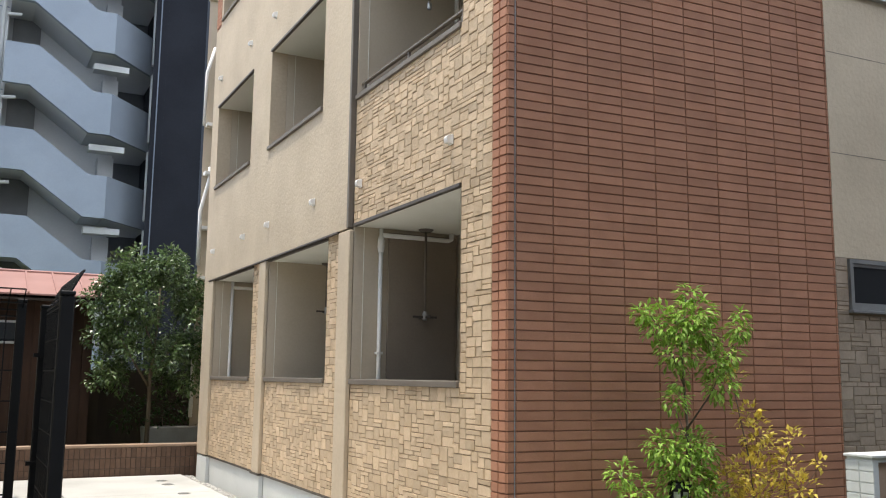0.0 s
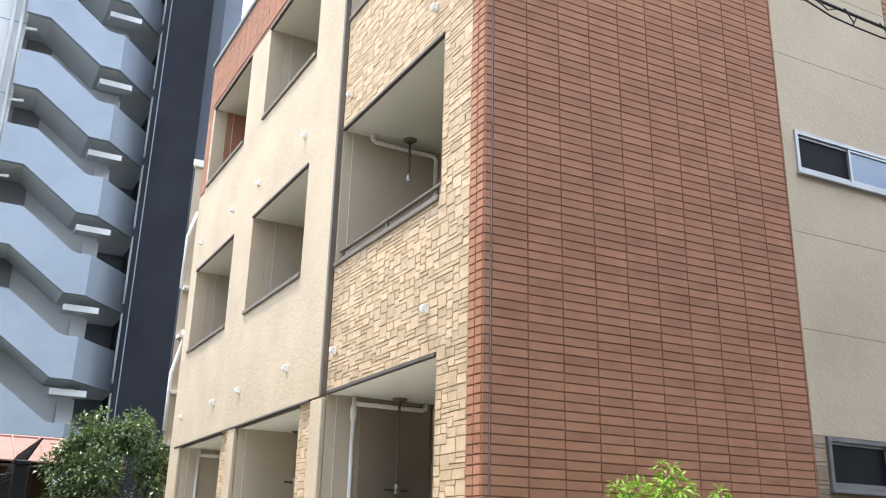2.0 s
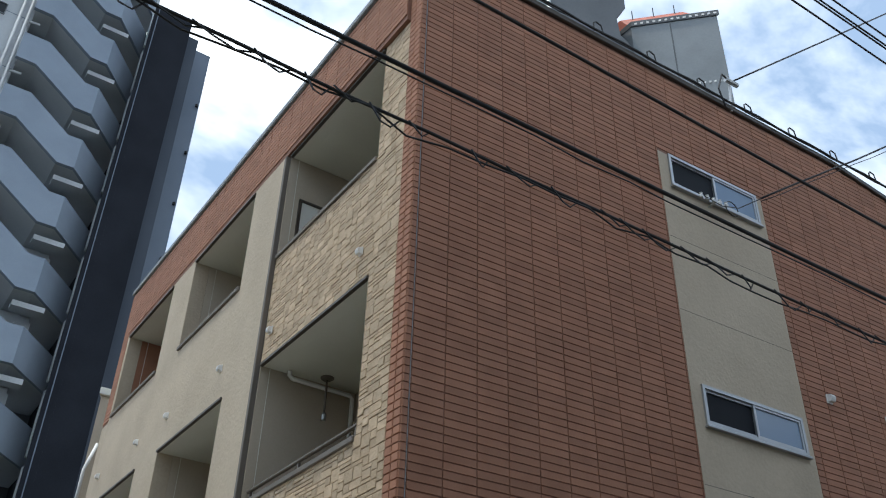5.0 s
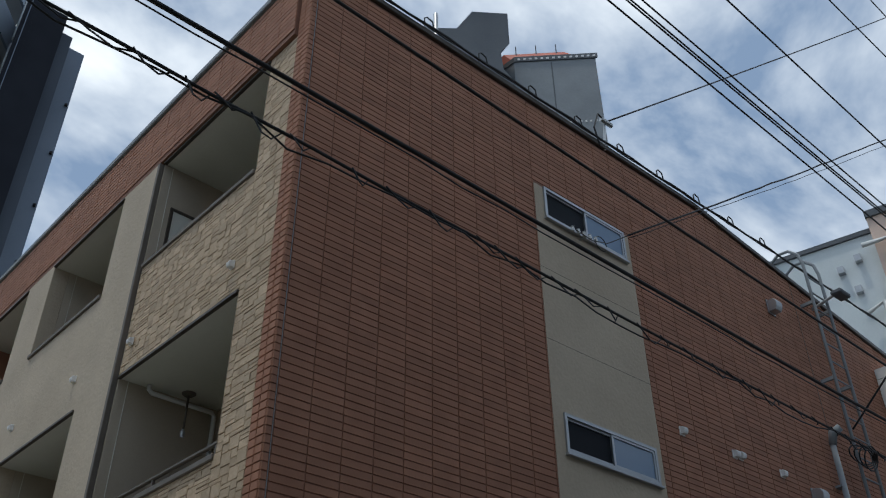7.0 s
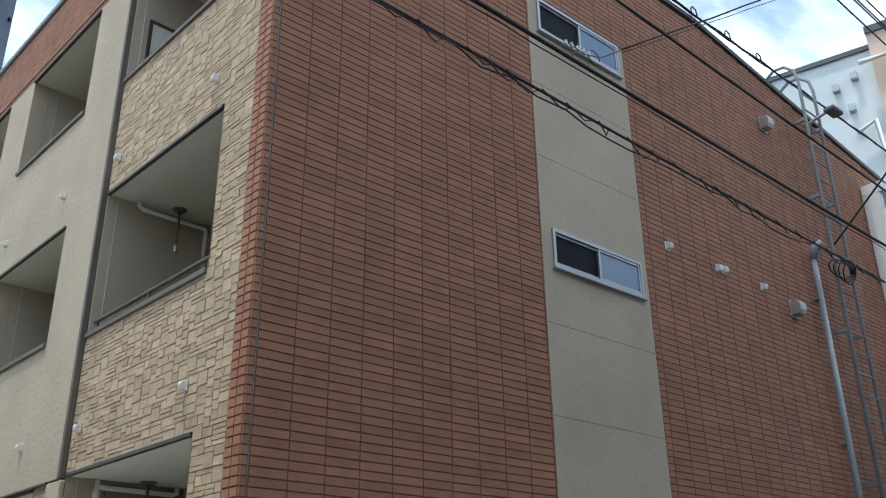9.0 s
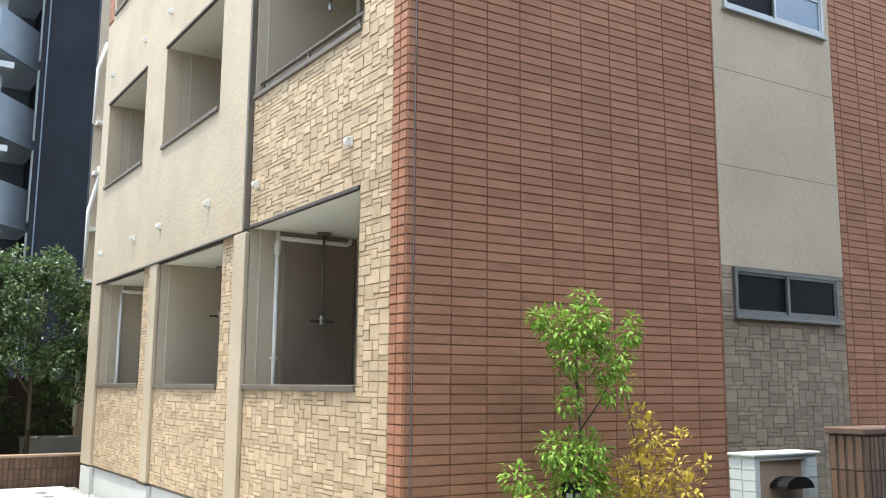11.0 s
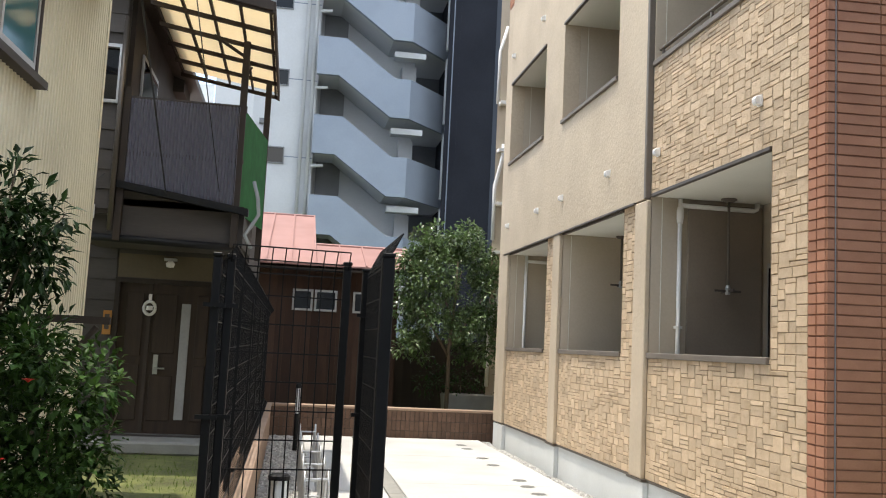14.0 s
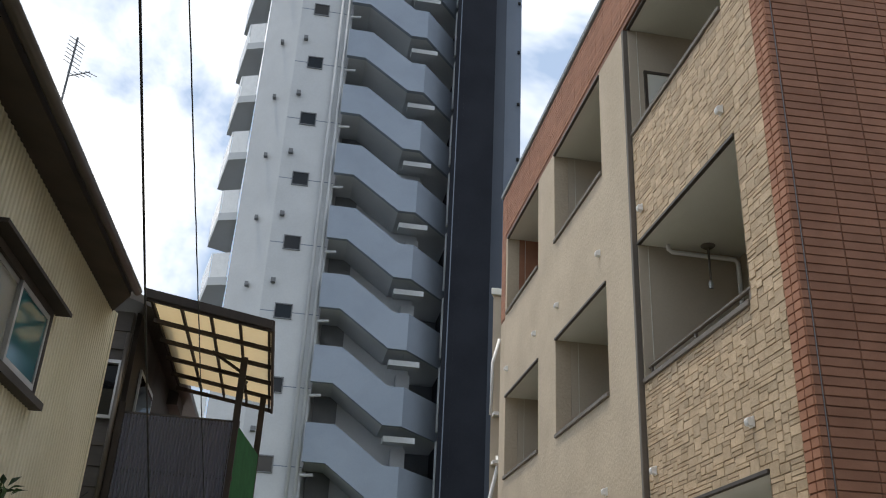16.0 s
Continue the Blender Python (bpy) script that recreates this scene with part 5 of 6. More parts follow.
for k in range(-2, 13):
    z = Z0 + STO * k
    if not store:
        g = Geo()
        pr = [(-3.0, z - 1.36), (-3.0, z + 0.07), (-1.95, z + 0.07), (-0.11, z - 1.28), (0.5, z - 1.28), (0.5, z - 2.77), (-0.21, z - 2.77), (-2.17, z - 1.36)]
        g.prism([(p, TY - 0.9, q) for p, q in pr], (0, 0.2, 0))
        g.hexa([(p, TY + q, r) for r in (z - 2.77, z - 1.28) for p, q in ((0.501, -0.9), (2.28, 1.25), (2.28, 1.45), (0.501, -0.7))])
        store["stair_parapet"] = (g, M_TOWER_BLUE)
        g = Geo()
        g.prism([(p, TY - 0.69, q) for p, q in ((-2.9, z - 1.26), (-2.15, z - 1.26), (-0.2, z - 2.68), (0.5, z - 2.68), (0.5, z - 2.53), (-0.2, z - 2.53), (-2.1, z - 1.1), (-2.9, z - 1.1))], (0, 2.18, 0))
        g.prism([(0.501, TY - 0.65, z - 2.70), (2.27, TY + 1.46, z - 2.70), (2.27, TY + 3.9, z - 2.70), (0.501, TY + 3.9, z - 2.70)], (0, 0, 0.16))
        store["stair_slab"] = (g, M_TOWER)
        store["beam"] = (Geo().box(-0.1, 1.1, TY - 0.35, TY + 0.2, z - 3.25, z - 3.03), M_TOWER)
        store["steel_door"] = (Geo().box(-2.78, -1.84, TY + 1.42, TY + 1.49, z - 2.75, z - 1.25).box(-2.0, -1.92, TY + 1.39, TY + 1.42, z - 1.72, z - 1.5), M_TOWER_DOOR)
        store["corridor_door"] = (Geo().box(1.1, 1.95, TY + 3.92, TY + 3.99, z - 5.5, z - 3.5), M_TOWER_DOOR)
        store["wall_return"] = (Geo().box(0.35, 0.9, TY + 0.9, TY + 1.49, z - 4.6, z - 3.2), M_TOWER)
        store["mullion"] = (Geo().box(2.0, 2.14, TY + 0.4, TY + 0.6, z - 5.5, z - 2.9), M_TOWER)
        store["window"] = (Geo().box(-4.66, -4.04, TY - 0.02, TY + 0.03, z - 1.66, z - 1.10), G_DIM)
        store["window_frame"] = (Geo().holed((-4.70, -4.00), (z - 1.70, z - 1.06), [(-4.66, -4.04, z - 1.66, z - 1.10)], -0.05, 0.05, lambda u, t, v: (u, TY + t, v)), M_TOWER_DOOR)
        store["vent_cap"] = (Geo().box(-4.98, -4.80, TY - 0.2, TY - 0.01, z - 0.25, z - 0.07), M_TOWER_DOOR)
        store["pipe_cap"] = (Geo().box(-6.0, -5.86, TY + 0.2, TY + 0.42, z - 0.35, z - 0.2), M_TOWER_DOOR)
        store["branch_pipe"] = (Geo().tube([(-3.0, TY - 0.3, z - 1.75), (-2.55, TY - 0.3, z - 1.7)], 0.06, 8), M_TOWER)
        store["floor_joint"] = (Geo().box(-5.24, -2.96, TY - 0.006, TY - 0.001, z + 1.55, z + 1.585), M_TOWER_GREY)
        g = Geo()
        g.prism([(-6.8, TY + 1.3, z), (-7.6, TY + 1.6, z), (-8.2, TY + 4.5, z), (-7.2, TY + 5, z)], (0, 0, 0.35))
        store["balcony_slab"] = (g, M_TOWER)
        g = Geo()
        g.hexa([(-7.6, TY + 1.6, z + 0.35), (-7.56, TY + 1.6, z + 0.35), (-8.16, TY + 4.5, z + 0.35), (-8.2, TY + 4.5, z + 0.35), (-7.6, TY + 1.6, z + 1.45), (-7.56, TY + 1.6, z + 1.45), (-8.16, TY + 4.5, z + 1.45), (-8.2, TY + 4.5, z + 1.45)])
        g.hexa([(-6.85, TY + 1.33, z + 0.35), (-7.55, TY + 1.6, z + 0.35), (-7.54, TY + 1.63, z + 0.35), (-6.84, TY + 1.36, z + 0.35), (-6.85, TY + 1.33, z + 1.45), (-7.55, TY + 1.6, z + 1.45), (-7.54, TY + 1.63, z + 1.45), (-6.84, TY + 1.36, z + 1.45)])
        store["balcony_glass"] = (g, M_LAMPGLASS)
        first = {nm: part(nm, gg, mm, tower) for nm, (gg, mm) in store.items()}
    else:
        for nm, ob in first.items():
            o = new(nm, ob.data)
            o.parent = tower
            o.location = (0, 0, STO * (k + 2))

# ---- far buildings seen above the roof ----
grey = thing("grey_building", (24.0, 14.0, 0.0), "tall grey panelled building with a red roof edge", "building")


def gb(a, b, c):
    return (22.14 + a * 0.66, 16.0 - a * 0.70 + b, c)


part("wall", Geo().box(0, 4.35, 0, 10, 0, 36.6, gb), M_GREYCLAD, grey)
part("parapet", Geo().box(-0.05, 4.4, -0.1, 10, 36.61, 36.95, gb), M_DARKCLAD, grey)
for k in range(14):
    part("bracket", Geo().box(0.1 + 0.31 * k, 0.22 + 0.31 * k, -0.14, -0.105, 36.68, 36.8, gb), M_WHITE, grey)
part("red_roof_edge", Geo().hexa([gb(*q) for q in ((0.0, 0.2, 36.96), (3.6, 0.2, 36.96), (3.6, 2, 36.96), (0.0, 2, 36.96), (0.1, 0.8, 37.8), (3.4, 0.8, 37.8), (3.4, 2, 37.8), (0.1, 2, 37.8))]), M_REDPAINT, grey, "red painted roof edge")
for a in (0.7, 1.8, 2.9):
    part("rod", Geo().tube([gb(a, 0.7, 37.5), gb(a, 0.7, 38.3)], 0.03, 5), M_DARKCLAD, grey)
part("panel_joint", Geo().box(1.95, 2.0, -0.03, -0.005, 20, 36.5, gb), M_DARKCLAD, grey)
for k in range(6):
    part("bolt", Geo().box(2.6 + 0.25 * k, 2.68 + 0.25 * k, -0.06, -0.005, 32.2, 32.3, gb), M_WHITE, grey)
part("block", Geo().prism([(17.6, 17.0, 36.6), (18.6, 16.6, 37.0), (19.4, 16.25, 38.6), (21.3, 15.5, 39.3), (21.3, 15.5, 37.0), (20.8, 15.7, 36.2), (20.9, 15.66, 35.0), (21.3, 15.5, 34.5), (21.3, 15.5, 30.0), (17.6, 17.0, 30.0)], (1.2, 6.0, 0)), M_DARKCLAD, grey, "dark angular roof block")
part("block", Geo().prism([(16.1, 17.6, 36.4), (17.58, 17.0, 36.5), (17.58, 17.0, 30.0), (16.1, 17.6, 30.0)], (1.2, 6.0, 0)), M_GREYCLAD, grey)
part("flue", Geo().tube([(17.45, 16.9, 33.0), (17.45, 16.9, 37.4)], 0.12, 8), M_STEEL, grey, smooth=True)
beige = thing("pale_building", (30.0, 6.0, 0.0), "pale grey building with peach tiled stair wall and pipes", "building")


def pb(a, b, c):
    return (27.4 + a * 0.2 + b * 0.98, 6.8 - a * 0.98 + b * 0.2, c)


part("wall", Geo().box(-6, 3.0, 0, 8, 0, 22.0, pb), M_PALEWALL, beige)
part("peach_wall", Geo().box(3.02, 8.0, -0.3, 8, 0, 22.5, pb), M_PEACH, beige, "peach tiled wall")
part("coping", Geo().box(-6.1, 3.0, -0.1, 8, 22.01, 22.2, pb).box(3.0, 8.05, -0.4, 8, 22.51, 22.8, pb), M_DARKCLAD, beige)
part("pipe", Geo().tube([pb(2.6, -0.5, 21.3), pb(3.8, -0.5, 21.3), pb(3.8, -0.5, 8)], 0.11, 8), M_WHITE, beige, smooth=True)
part("pipe", Geo().tube([pb(2.0, -0.3, 18.6), pb(2.7, -0.3, 18.9), pb(2.8, -0.5, 17.2), pb(4.6, -0.5, 17.3)], 0.09, 8), M_WHITE, beige, smooth=True)
for a, c in ((1.6, 20.6), (2.3, 20.9), (2.0, 19.6)):
    part("vent_hood", Geo().box(a - 0.12, a + 0.12, -0.25, -0.01, c, c + 0.28, pb), M_ALU, beige)
side = thing("pale_canopy_building", rw(13.5, 1.0, 0.0), "white balcony edge of the next building", "building")
part("edge", Geo().box(11.12, 18.0, 0.02, 0.35, 8.40, 8.58, rw).box(11.12, 11.24, 0.02, 0.3, 3.0, 8.39, rw), M_WHITE, side)
part("wall", Geo().box(14.3, 18.0, -6.0, -0.02, 0.0, 8.6, rw), M_TOWER, side)
part("screen", Geo().box(11.26, 14.2, 0.05, 0.12, 7.6, 8.38, rw), M_SOFFIT, side)

# ---- ladder and pipe on the street front ----
ladder = thing("roof_ladder", rw(10.05, 0.2, 3.0), "tall galvanised wall ladder with hooped top", "ladder")
for u in (9.13, 9.60):
    part("rail", Geo().tube([rw(u, 0.22, 1.8), rw(u, 0.22, 9.72), rw(u, 0.18, 9.92), rw(u, 0.04, 10.06), rw(u, -0.14, 10.08), rw(u, -0.30, 9.98), rw(u, -0.36, 9.8), rw(u, -0.36, 9.3)], 0.026, 8), M_GREYCLAD, ladder, smooth=True)
z = 2.0
while z < 9.6:
    part("rung", Geo().tube([rw(9.13, 0.22, z), rw(9.60, 0.22, z)], 0.014, 6), M_GREYCLAD, ladder)
    z += 0.3
for z in (3.5, 5.6, 7.7, 9.0):
    for u in (9.13, 9.60):
        part("bracket", Geo().box(u - 0.02, u + 0.02, 0.0, 0.22, z, z + 0.05, rw), M_GREYCLAD, ladder)
lampb = thing("flood_lamp", rw(9.5, 0.4, 9.3), "grey flood lamp on an arm at the roof edge", "lamp")
part("arm", Geo().tube([rw(9.5, 0.0, 9.12), rw(9.5, 0.5, 9.22)], 0.025, 8), M_STEEL, lampb)
part("head", Geo().box(9.42, 9.74, 0.38, 0.56, 9.17, 9.25, rw), M_DARKCLAD, lampb, bevel=0.02)
riser = thing("cable_riser", rw(8.74, 0.1, 2.0), "grey steel cable riser pipe with weather head", "pipe")
part("pipe", Geo().tube([rw(8.74, 0.1, 0.45), rw(8.74, 0.1, 6.6)], 0.04, 10), M_GREYCLAD, riser, smooth=True)
part("weather_head", Geo().tube([rw(8.74, 0.1, 6.6), rw(8.74, 0.14, 6.76), rw(8.76, 0.26, 6.82)], [0.05, 0.065, 0.055], 10), M_GREYCLAD, riser, smooth=True)
for z in (2.0, 4.0, 6.0):
    part("bracket", Geo().box(8.68, 8.80, 0.0, 0.1, z, z + 0.03, rw), M_GREYCLAD, riser)


# ---- overhead cables ----
def cable(label, a, b, r, sag=0.0, n=28, wob=0.0, seed=0, seg=6):
    A, B, q = Vector(a), Vector(b), random.Random(seed)
    pts = []
    for i in range(n + 1):
        t = i / n
        p = A.lerp(B, t) - Vector((0, 0, sag * 4 * t * (1 - t)))
        if wob:
            p += Vector((0, q.uniform(-wob, wob), q.uniform(-wob, wob)))
        pts.append(p)
    return solo("overhead_cable", Geo().tube(pts, r, seg), M_CABLE, label, "cable", "overhead cables", smooth=True)


WY = -2.2
cable("black communication cable over the street", (-7, WY, 4.93), (16, WY, 5.42), 0.011, 0.16, 40, 0.004, 1)
cable("thin messenger wire beside a cable", (-7, WY, 4.90), (16, WY, 5.40), 0.006, 0.18, 90, 0.032, 2, 4)
cable("thick black power cable over the street", (-7, WY, 5.25), (16, WY, 5.98), 0.016, 0.14, 40)
cable("thin wire under the thick cable", (-7, WY, 5.20), (16, WY, 5.92), 0.005, 0.14, 60, 0.010, 3, 4)
cable("black power cable over the street", (-7, WY, 6.16), (16, WY, 6.62), 0.013, 0.10, 40)
wraps = Geo()
q = random.Random(8)
x = -3.0
while x < 9.0:
    zc = 4.93 + 0.49 * (x + 7) / 23 - 0.16 * 4 * ((x + 7) / 23) * (1 - (x + 7) / 23)
    w, d = q.uniform(0.12, 0.34), q.uniform(0.03, 0.11)
    wraps.tube([(x, WY - 0.01, zc + 0.012), (x + w * 0.3, WY - 0.03, zc - d), (x + w * 0.7, WY + 0.01, zc - d * 0.7), (x + w, WY + 0.01, zc + 0.01)], 0.005, 4)
    x += q.uniform(0.14, 0.42)
solo("cable_wraps", wraps, M_CABLE, "loose loops of wrap wire on the cable", "cable", kind="stuff")
for z0, z1 in ((8.62, 9.85), (8.85, 10.3), (8.92, 10.36), (9.10, 10.55), (10.8, 12.4), (13.6, 16.9), (16.1, 19.0)):
    cable("power line high over the street", (-4, WY, z0), (24, WY, z1), 0.012 if z0 > 10 else 0.010, 0.12, 20)
cable("twisted service line to the window", rw(4.5, 0.25, 8.1), (14.2, -2.73, 14.9), 0.012, 0.05, 30, 0.01, 5)
cable("thin service line to the window", rw(4.5, 0.25, 8.06), (14.2, -2.73, 14.78), 0.006, 0.08, 30, 0.01, 6, 4)
cable("single service line to the roof", rw(4.62, 0.1, 10.15), (17.4, -2.6, 21.05), 0.012, 0.04, 20)
cable("cable crossing down to the ladder", rw(9.04, 0.3, 6.85), (8.75, -3.9, 9.65), 0.014, 0.05, 20)
cable("dark wire above the yard", (-4.422, -2.8, 5.75), (-4.846, 5.57, 3.15), 0.010, 0.0, 24)
cable("thin twisted wire above the yard", (-4.245, -2.8, 5.80), (-4.25, 5.57, 3.23), 0.006, 0.0, 60, 0.008, 9, 4)
roofline = thing("roof_cable", rw(5.0, 0.06, ROOF + 0.09), "black cable with loops along the roof edge", "cable")
part("cable", Geo().tube([rw(0.3 + 0.3 * i, 0.07, ROOF + 0.10 + 0.015 * math.sin(i * 1.7)) for i in range(46)], 0.016, 6), M_CABLE, roofline)
part("cable", Geo().tube([rw(0.3 + 0.3 * i, 0.02, ROOF + 0.15 + 0.01 * math.sin(i * 2.3)) for i in range(46)], 0.009, 6), M_CABLE, roofline)
for i in range(10):
    u = 0.6 + i * 0.85
    part("loop", Geo().tube([rw(u, 0.05, ROOF + 0.09), rw(u, 0.05, ROOF + 0.22), rw(u + 0.04, 0.05, ROOF + 0.26), rw(u + 0.12, 0.05, ROOF + 0.24), rw(u + 0.14, 0.05, ROOF + 0.12)], 0.010, 6), M_CABLE, roofline)
clamp = thing("insulator_cluster", rw(3.85, 0.12, 7.85), "grey insulators and looped wire below the window", "insulator")
for k in range(5):
    part("insulator", Geo().lathe(rw(3.62 + 0.10 * k, 0.12, 7.83 + 0.008 * k), [(0.0, 0.0), (0.022, 0.0), (0.026, 0.03), (0.015, 0.045), (0.022, 0.06), (0.0, 0.07)], 8), M_STEEL, clamp)
part("wire_loop", Geo().tube([rw(4.1 + 0.10 * math.cos(a * 0.5), 0.13, 7.86 + 0.10 * math.sin(a * 0.5)) for a in range(12)], 0.006, 5), M_CABLE, clamp)
part("lead_wire", Geo().tube([rw(3.6, 0.12, 7.88), rw(3.9, 0.16, 7.80), rw(4.2, 0.15, 7.90), rw(4.5, 0.25, 8.1)], 0.006, 5), M_CABLE, clamp)
part("hanger", Geo().tube([rw(3.85, 0.0, 7.86), rw(3.85, 0.12, 7.85)], 0.010, 6), M_STEEL, clamp)
clamp = thing("insulator_cluster", rw(4.6, 0.1, 9.9), "grey insulator and looped wire on the roof edge", "insulator")
part("bracket", Geo().tube([rw(4.6, 0.02, ROOF), rw(4.6, 0.08, ROOF + 0.46)], 0.02, 6), M_STEEL, clamp)
part("insulator", Geo().tube([rw(4.5, 0.1, 10.13), rw(4.72, 0.1, 10.13)], 0.035, 8), M_STEEL, clamp)
part("wire_loop", Geo().tube([rw(4.4, 0.1, 9.6), rw(4.3, 0.12, 9.85), rw(4.42, 0.12, 10.16), rw(4.6, 0.1, 10.13)], 0.012, 5), M_CABLE, clamp)
coil = thing("cable_coil", rw(9.12, 0.35, 6.4), "coil of black cable hanging by the riser", "cable")
for k in range(4):
    part("turn", Geo().tube([rw(9.12 + (0.33 - 0.05 * k) * math.cos(a * 0.5236), 0.28 + 0.04 * k + 0.05 * math.sin(a * 0.5236), 6.50 - 0.03 * k + (0.10 + 0.02 * k) * math.sin(a * 0.5236)) for a in range(13)], 0.011, 5), M_CABLE, coil)
ant = thing("roof_antenna", (-7.75, 8.1, 6.4), "thin television aerial on a mast above the roof", "aerial")
part("mast", Geo().tube([(-7.70, 8.0, 6.2), (-7.71, 8.0, 9.64), (-7.72, 8.0, 11.15)], 0.02, 6), M_DARKCLAD, ant)
for k in range(7):
    part("element", Geo().tube([(-7.82, 7.9, 10.62 + 0.08 * k), (-7.60, 8.1, 10.58 + 0.08 * k)], 0.007, 5), M_DARKCLAD, ant)
part("boom", Geo().tube([(-7.72, 8.0, 10.36), (-7.36, 7.9, 10.44)], 0.010, 5), M_DARKCLAD, ant)
for k in range(4):
    part("boom_element", Geo().tube([(-7.66 + 0.09 * k, 7.75, 10.28 + 0.02 * k), (-7.60 + 0.09 * k, 8.2, 10.50 + 0.02 * k)], 0.007, 5), M_DARKCLAD, ant)


# ---- plants ----
def leaf(geo, p, d, up, length, width):
    """One folded leaf of two halves."""
    d = d.normalized()
    s = d.cross(up)
    if s.length < 0.05:
        s = d.orthogonal()
    s = s.normalized()
    nrm = s.cross(d)
    a, b, c = p, p + d * length * 0.5 + nrm * length * 0.06, p + d * length - nrm * length * 0.06
    l, r = b + s * width * 0.5 + nrm * width * 0.18, b - s * width * 0.5 + nrm * width * 0.18
    geo.add([a, l, c, b, r], [(0, 3, 1), (1, 3, 2), (0, 4, 3), (3, 4, 2)])


def clump(geo, c, rad, n, rng, length, width, droop=0.2):
    for _ in range(n):
        v = Vector((rng.gauss(0, 1), rng.gauss(0, 1), rng.gauss(0, 0.9)))
        if v.length < 1e-3:
            continue
        v = v.normalized() * rad * rng.uniform(0.25, 1.0) ** 0.6
        d = v.normalized() + Vector((rng.uniform(-0.7, 0.7), rng.uniform(-0.7, 0.7), rng.uniform(-0.5, 0.5) - droop))
        leaf(geo, Vector(c) + v, d, Vector((rng.uniform(-0.4, 0.4), rng.uniform(-0.4, 0.4), 1)), length * rng.uniform(0.6, 1.25), width * rng.uniform(0.7, 1.2))


def plant(name, base, label, category, trunk, limbs, clumps, mat, n, length, width, seed, droop=0.2, r0=0.02):
    t = thing(name, base, label, category)
    r = random.Random(seed)
    part("trunk", Geo().tube(trunk, [r0 * (1 - 0.75 * i / (len(trunk) - 1)) for i in range(len(trunk))], 8), M_BARK, t, smooth=True)
    for lb in limbs:
        part("limb", Geo().tube(lb, [r0 * 0.5 * (1 - 0.7 * i / (len(lb) - 1)) for i in range(len(lb))], 6), M_BARK, t, smooth=True)
    g = Geo()
    for c in clumps:
        clump(g, c[:3], c[3], int(n * (c[3] / 0.2) ** 2 * (c[4] if len(c) > 4 else 1)), r, length, width, droop)
    part("crown", g, mat, t)
    return t


# young tree in the bed: slender, fresh green
TX, TYY = 1.03, -0.60
plant("young_tree", (TX, TYY, 0.10), "slender young tree with fresh light green leaves", "tree",
      [(TX, TYY, 0.10), (TX - 0.01, TYY, 0.7), (TX + 0.02, TYY, 1.3), (TX, TYY + 0.02, 1.8), (TX + 0.03, TYY, 2.2)],
      [[(TX, TYY, 1.3), (TX + 0.16, TYY - 0.08, 1.55), (TX + 0.36, TYY - 0.14, 1.95)], [(TX, TYY, 0.9), (TX - 0.05, TYY - 0.1, 1.2), (TX - 0.12, TYY - 0.04, 1.45)], [(TX, TYY, 0.6), (TX - 0.2, TYY + 0.1, 0.85), (TX - 0.42, TYY + 0.2, 1.02)], [(TX, TYY, 1.6), (TX - 0.1, TYY + 0.05, 1.9), (TX - 0.2, TYY + 0.1, 2.08)]],
      [(TX, TYY, 2.0, 0.17), (TX - 0.13, TYY + 0.08, 2.02, 0.14), (TX + 0.08, TYY - 0.05, 2.08, 0.13), (TX + 0.05, TYY, 2.22, 0.08), (TX + 0.14, TYY - 0.07, 1.95, 0.10), (TX - 0.06, TYY, 1.82, 0.14), (TX + 0.18, TYY - 0.10, 1.74, 0.13), (TX + 0.28, TYY - 0.12, 1.82, 0.10), (TX + 0.36, TYY - 0.14, 1.98, 0.07, 2.0), (TX + 0.38, TYY - 0.15, 2.08, 0.04, 2.5), (TX + 0.22, TYY - 0.11, 1.60, 0.12), (TX - 0.24, TYY + 0.12, 2.08, 0.07, 1.5), (TX - 0.05, TYY, 1.62, 0.06),
       (TX - 0.10, TYY - 0.03, 1.50, 0.09), (TX - 0.09, TYY, 1.16, 0.17), (TX + 0.05, TYY - 0.04, 1.18, 0.15), (TX - 0.18, TYY + 0.06, 1.2, 0.1), (TX, TYY, 0.98, 0.2), (TX + 0.1, TYY - 0.05, 0.8, 0.2), (TX - 0.05, TYY - 0.05, 0.7, 0.2), (TX - 0.40, TYY + 0.19, 1.0, 0.10), (TX - 0.30, TYY + 0.15, 0.85, 0.14), (TX - 0.2, TYY, 0.6, 0.2), (TX + 0.1, TYY, 0.5, 0.2)],
      M_LEAF_PALE, 430, 0.062, 0.024, 11, 0.5, 0.016)
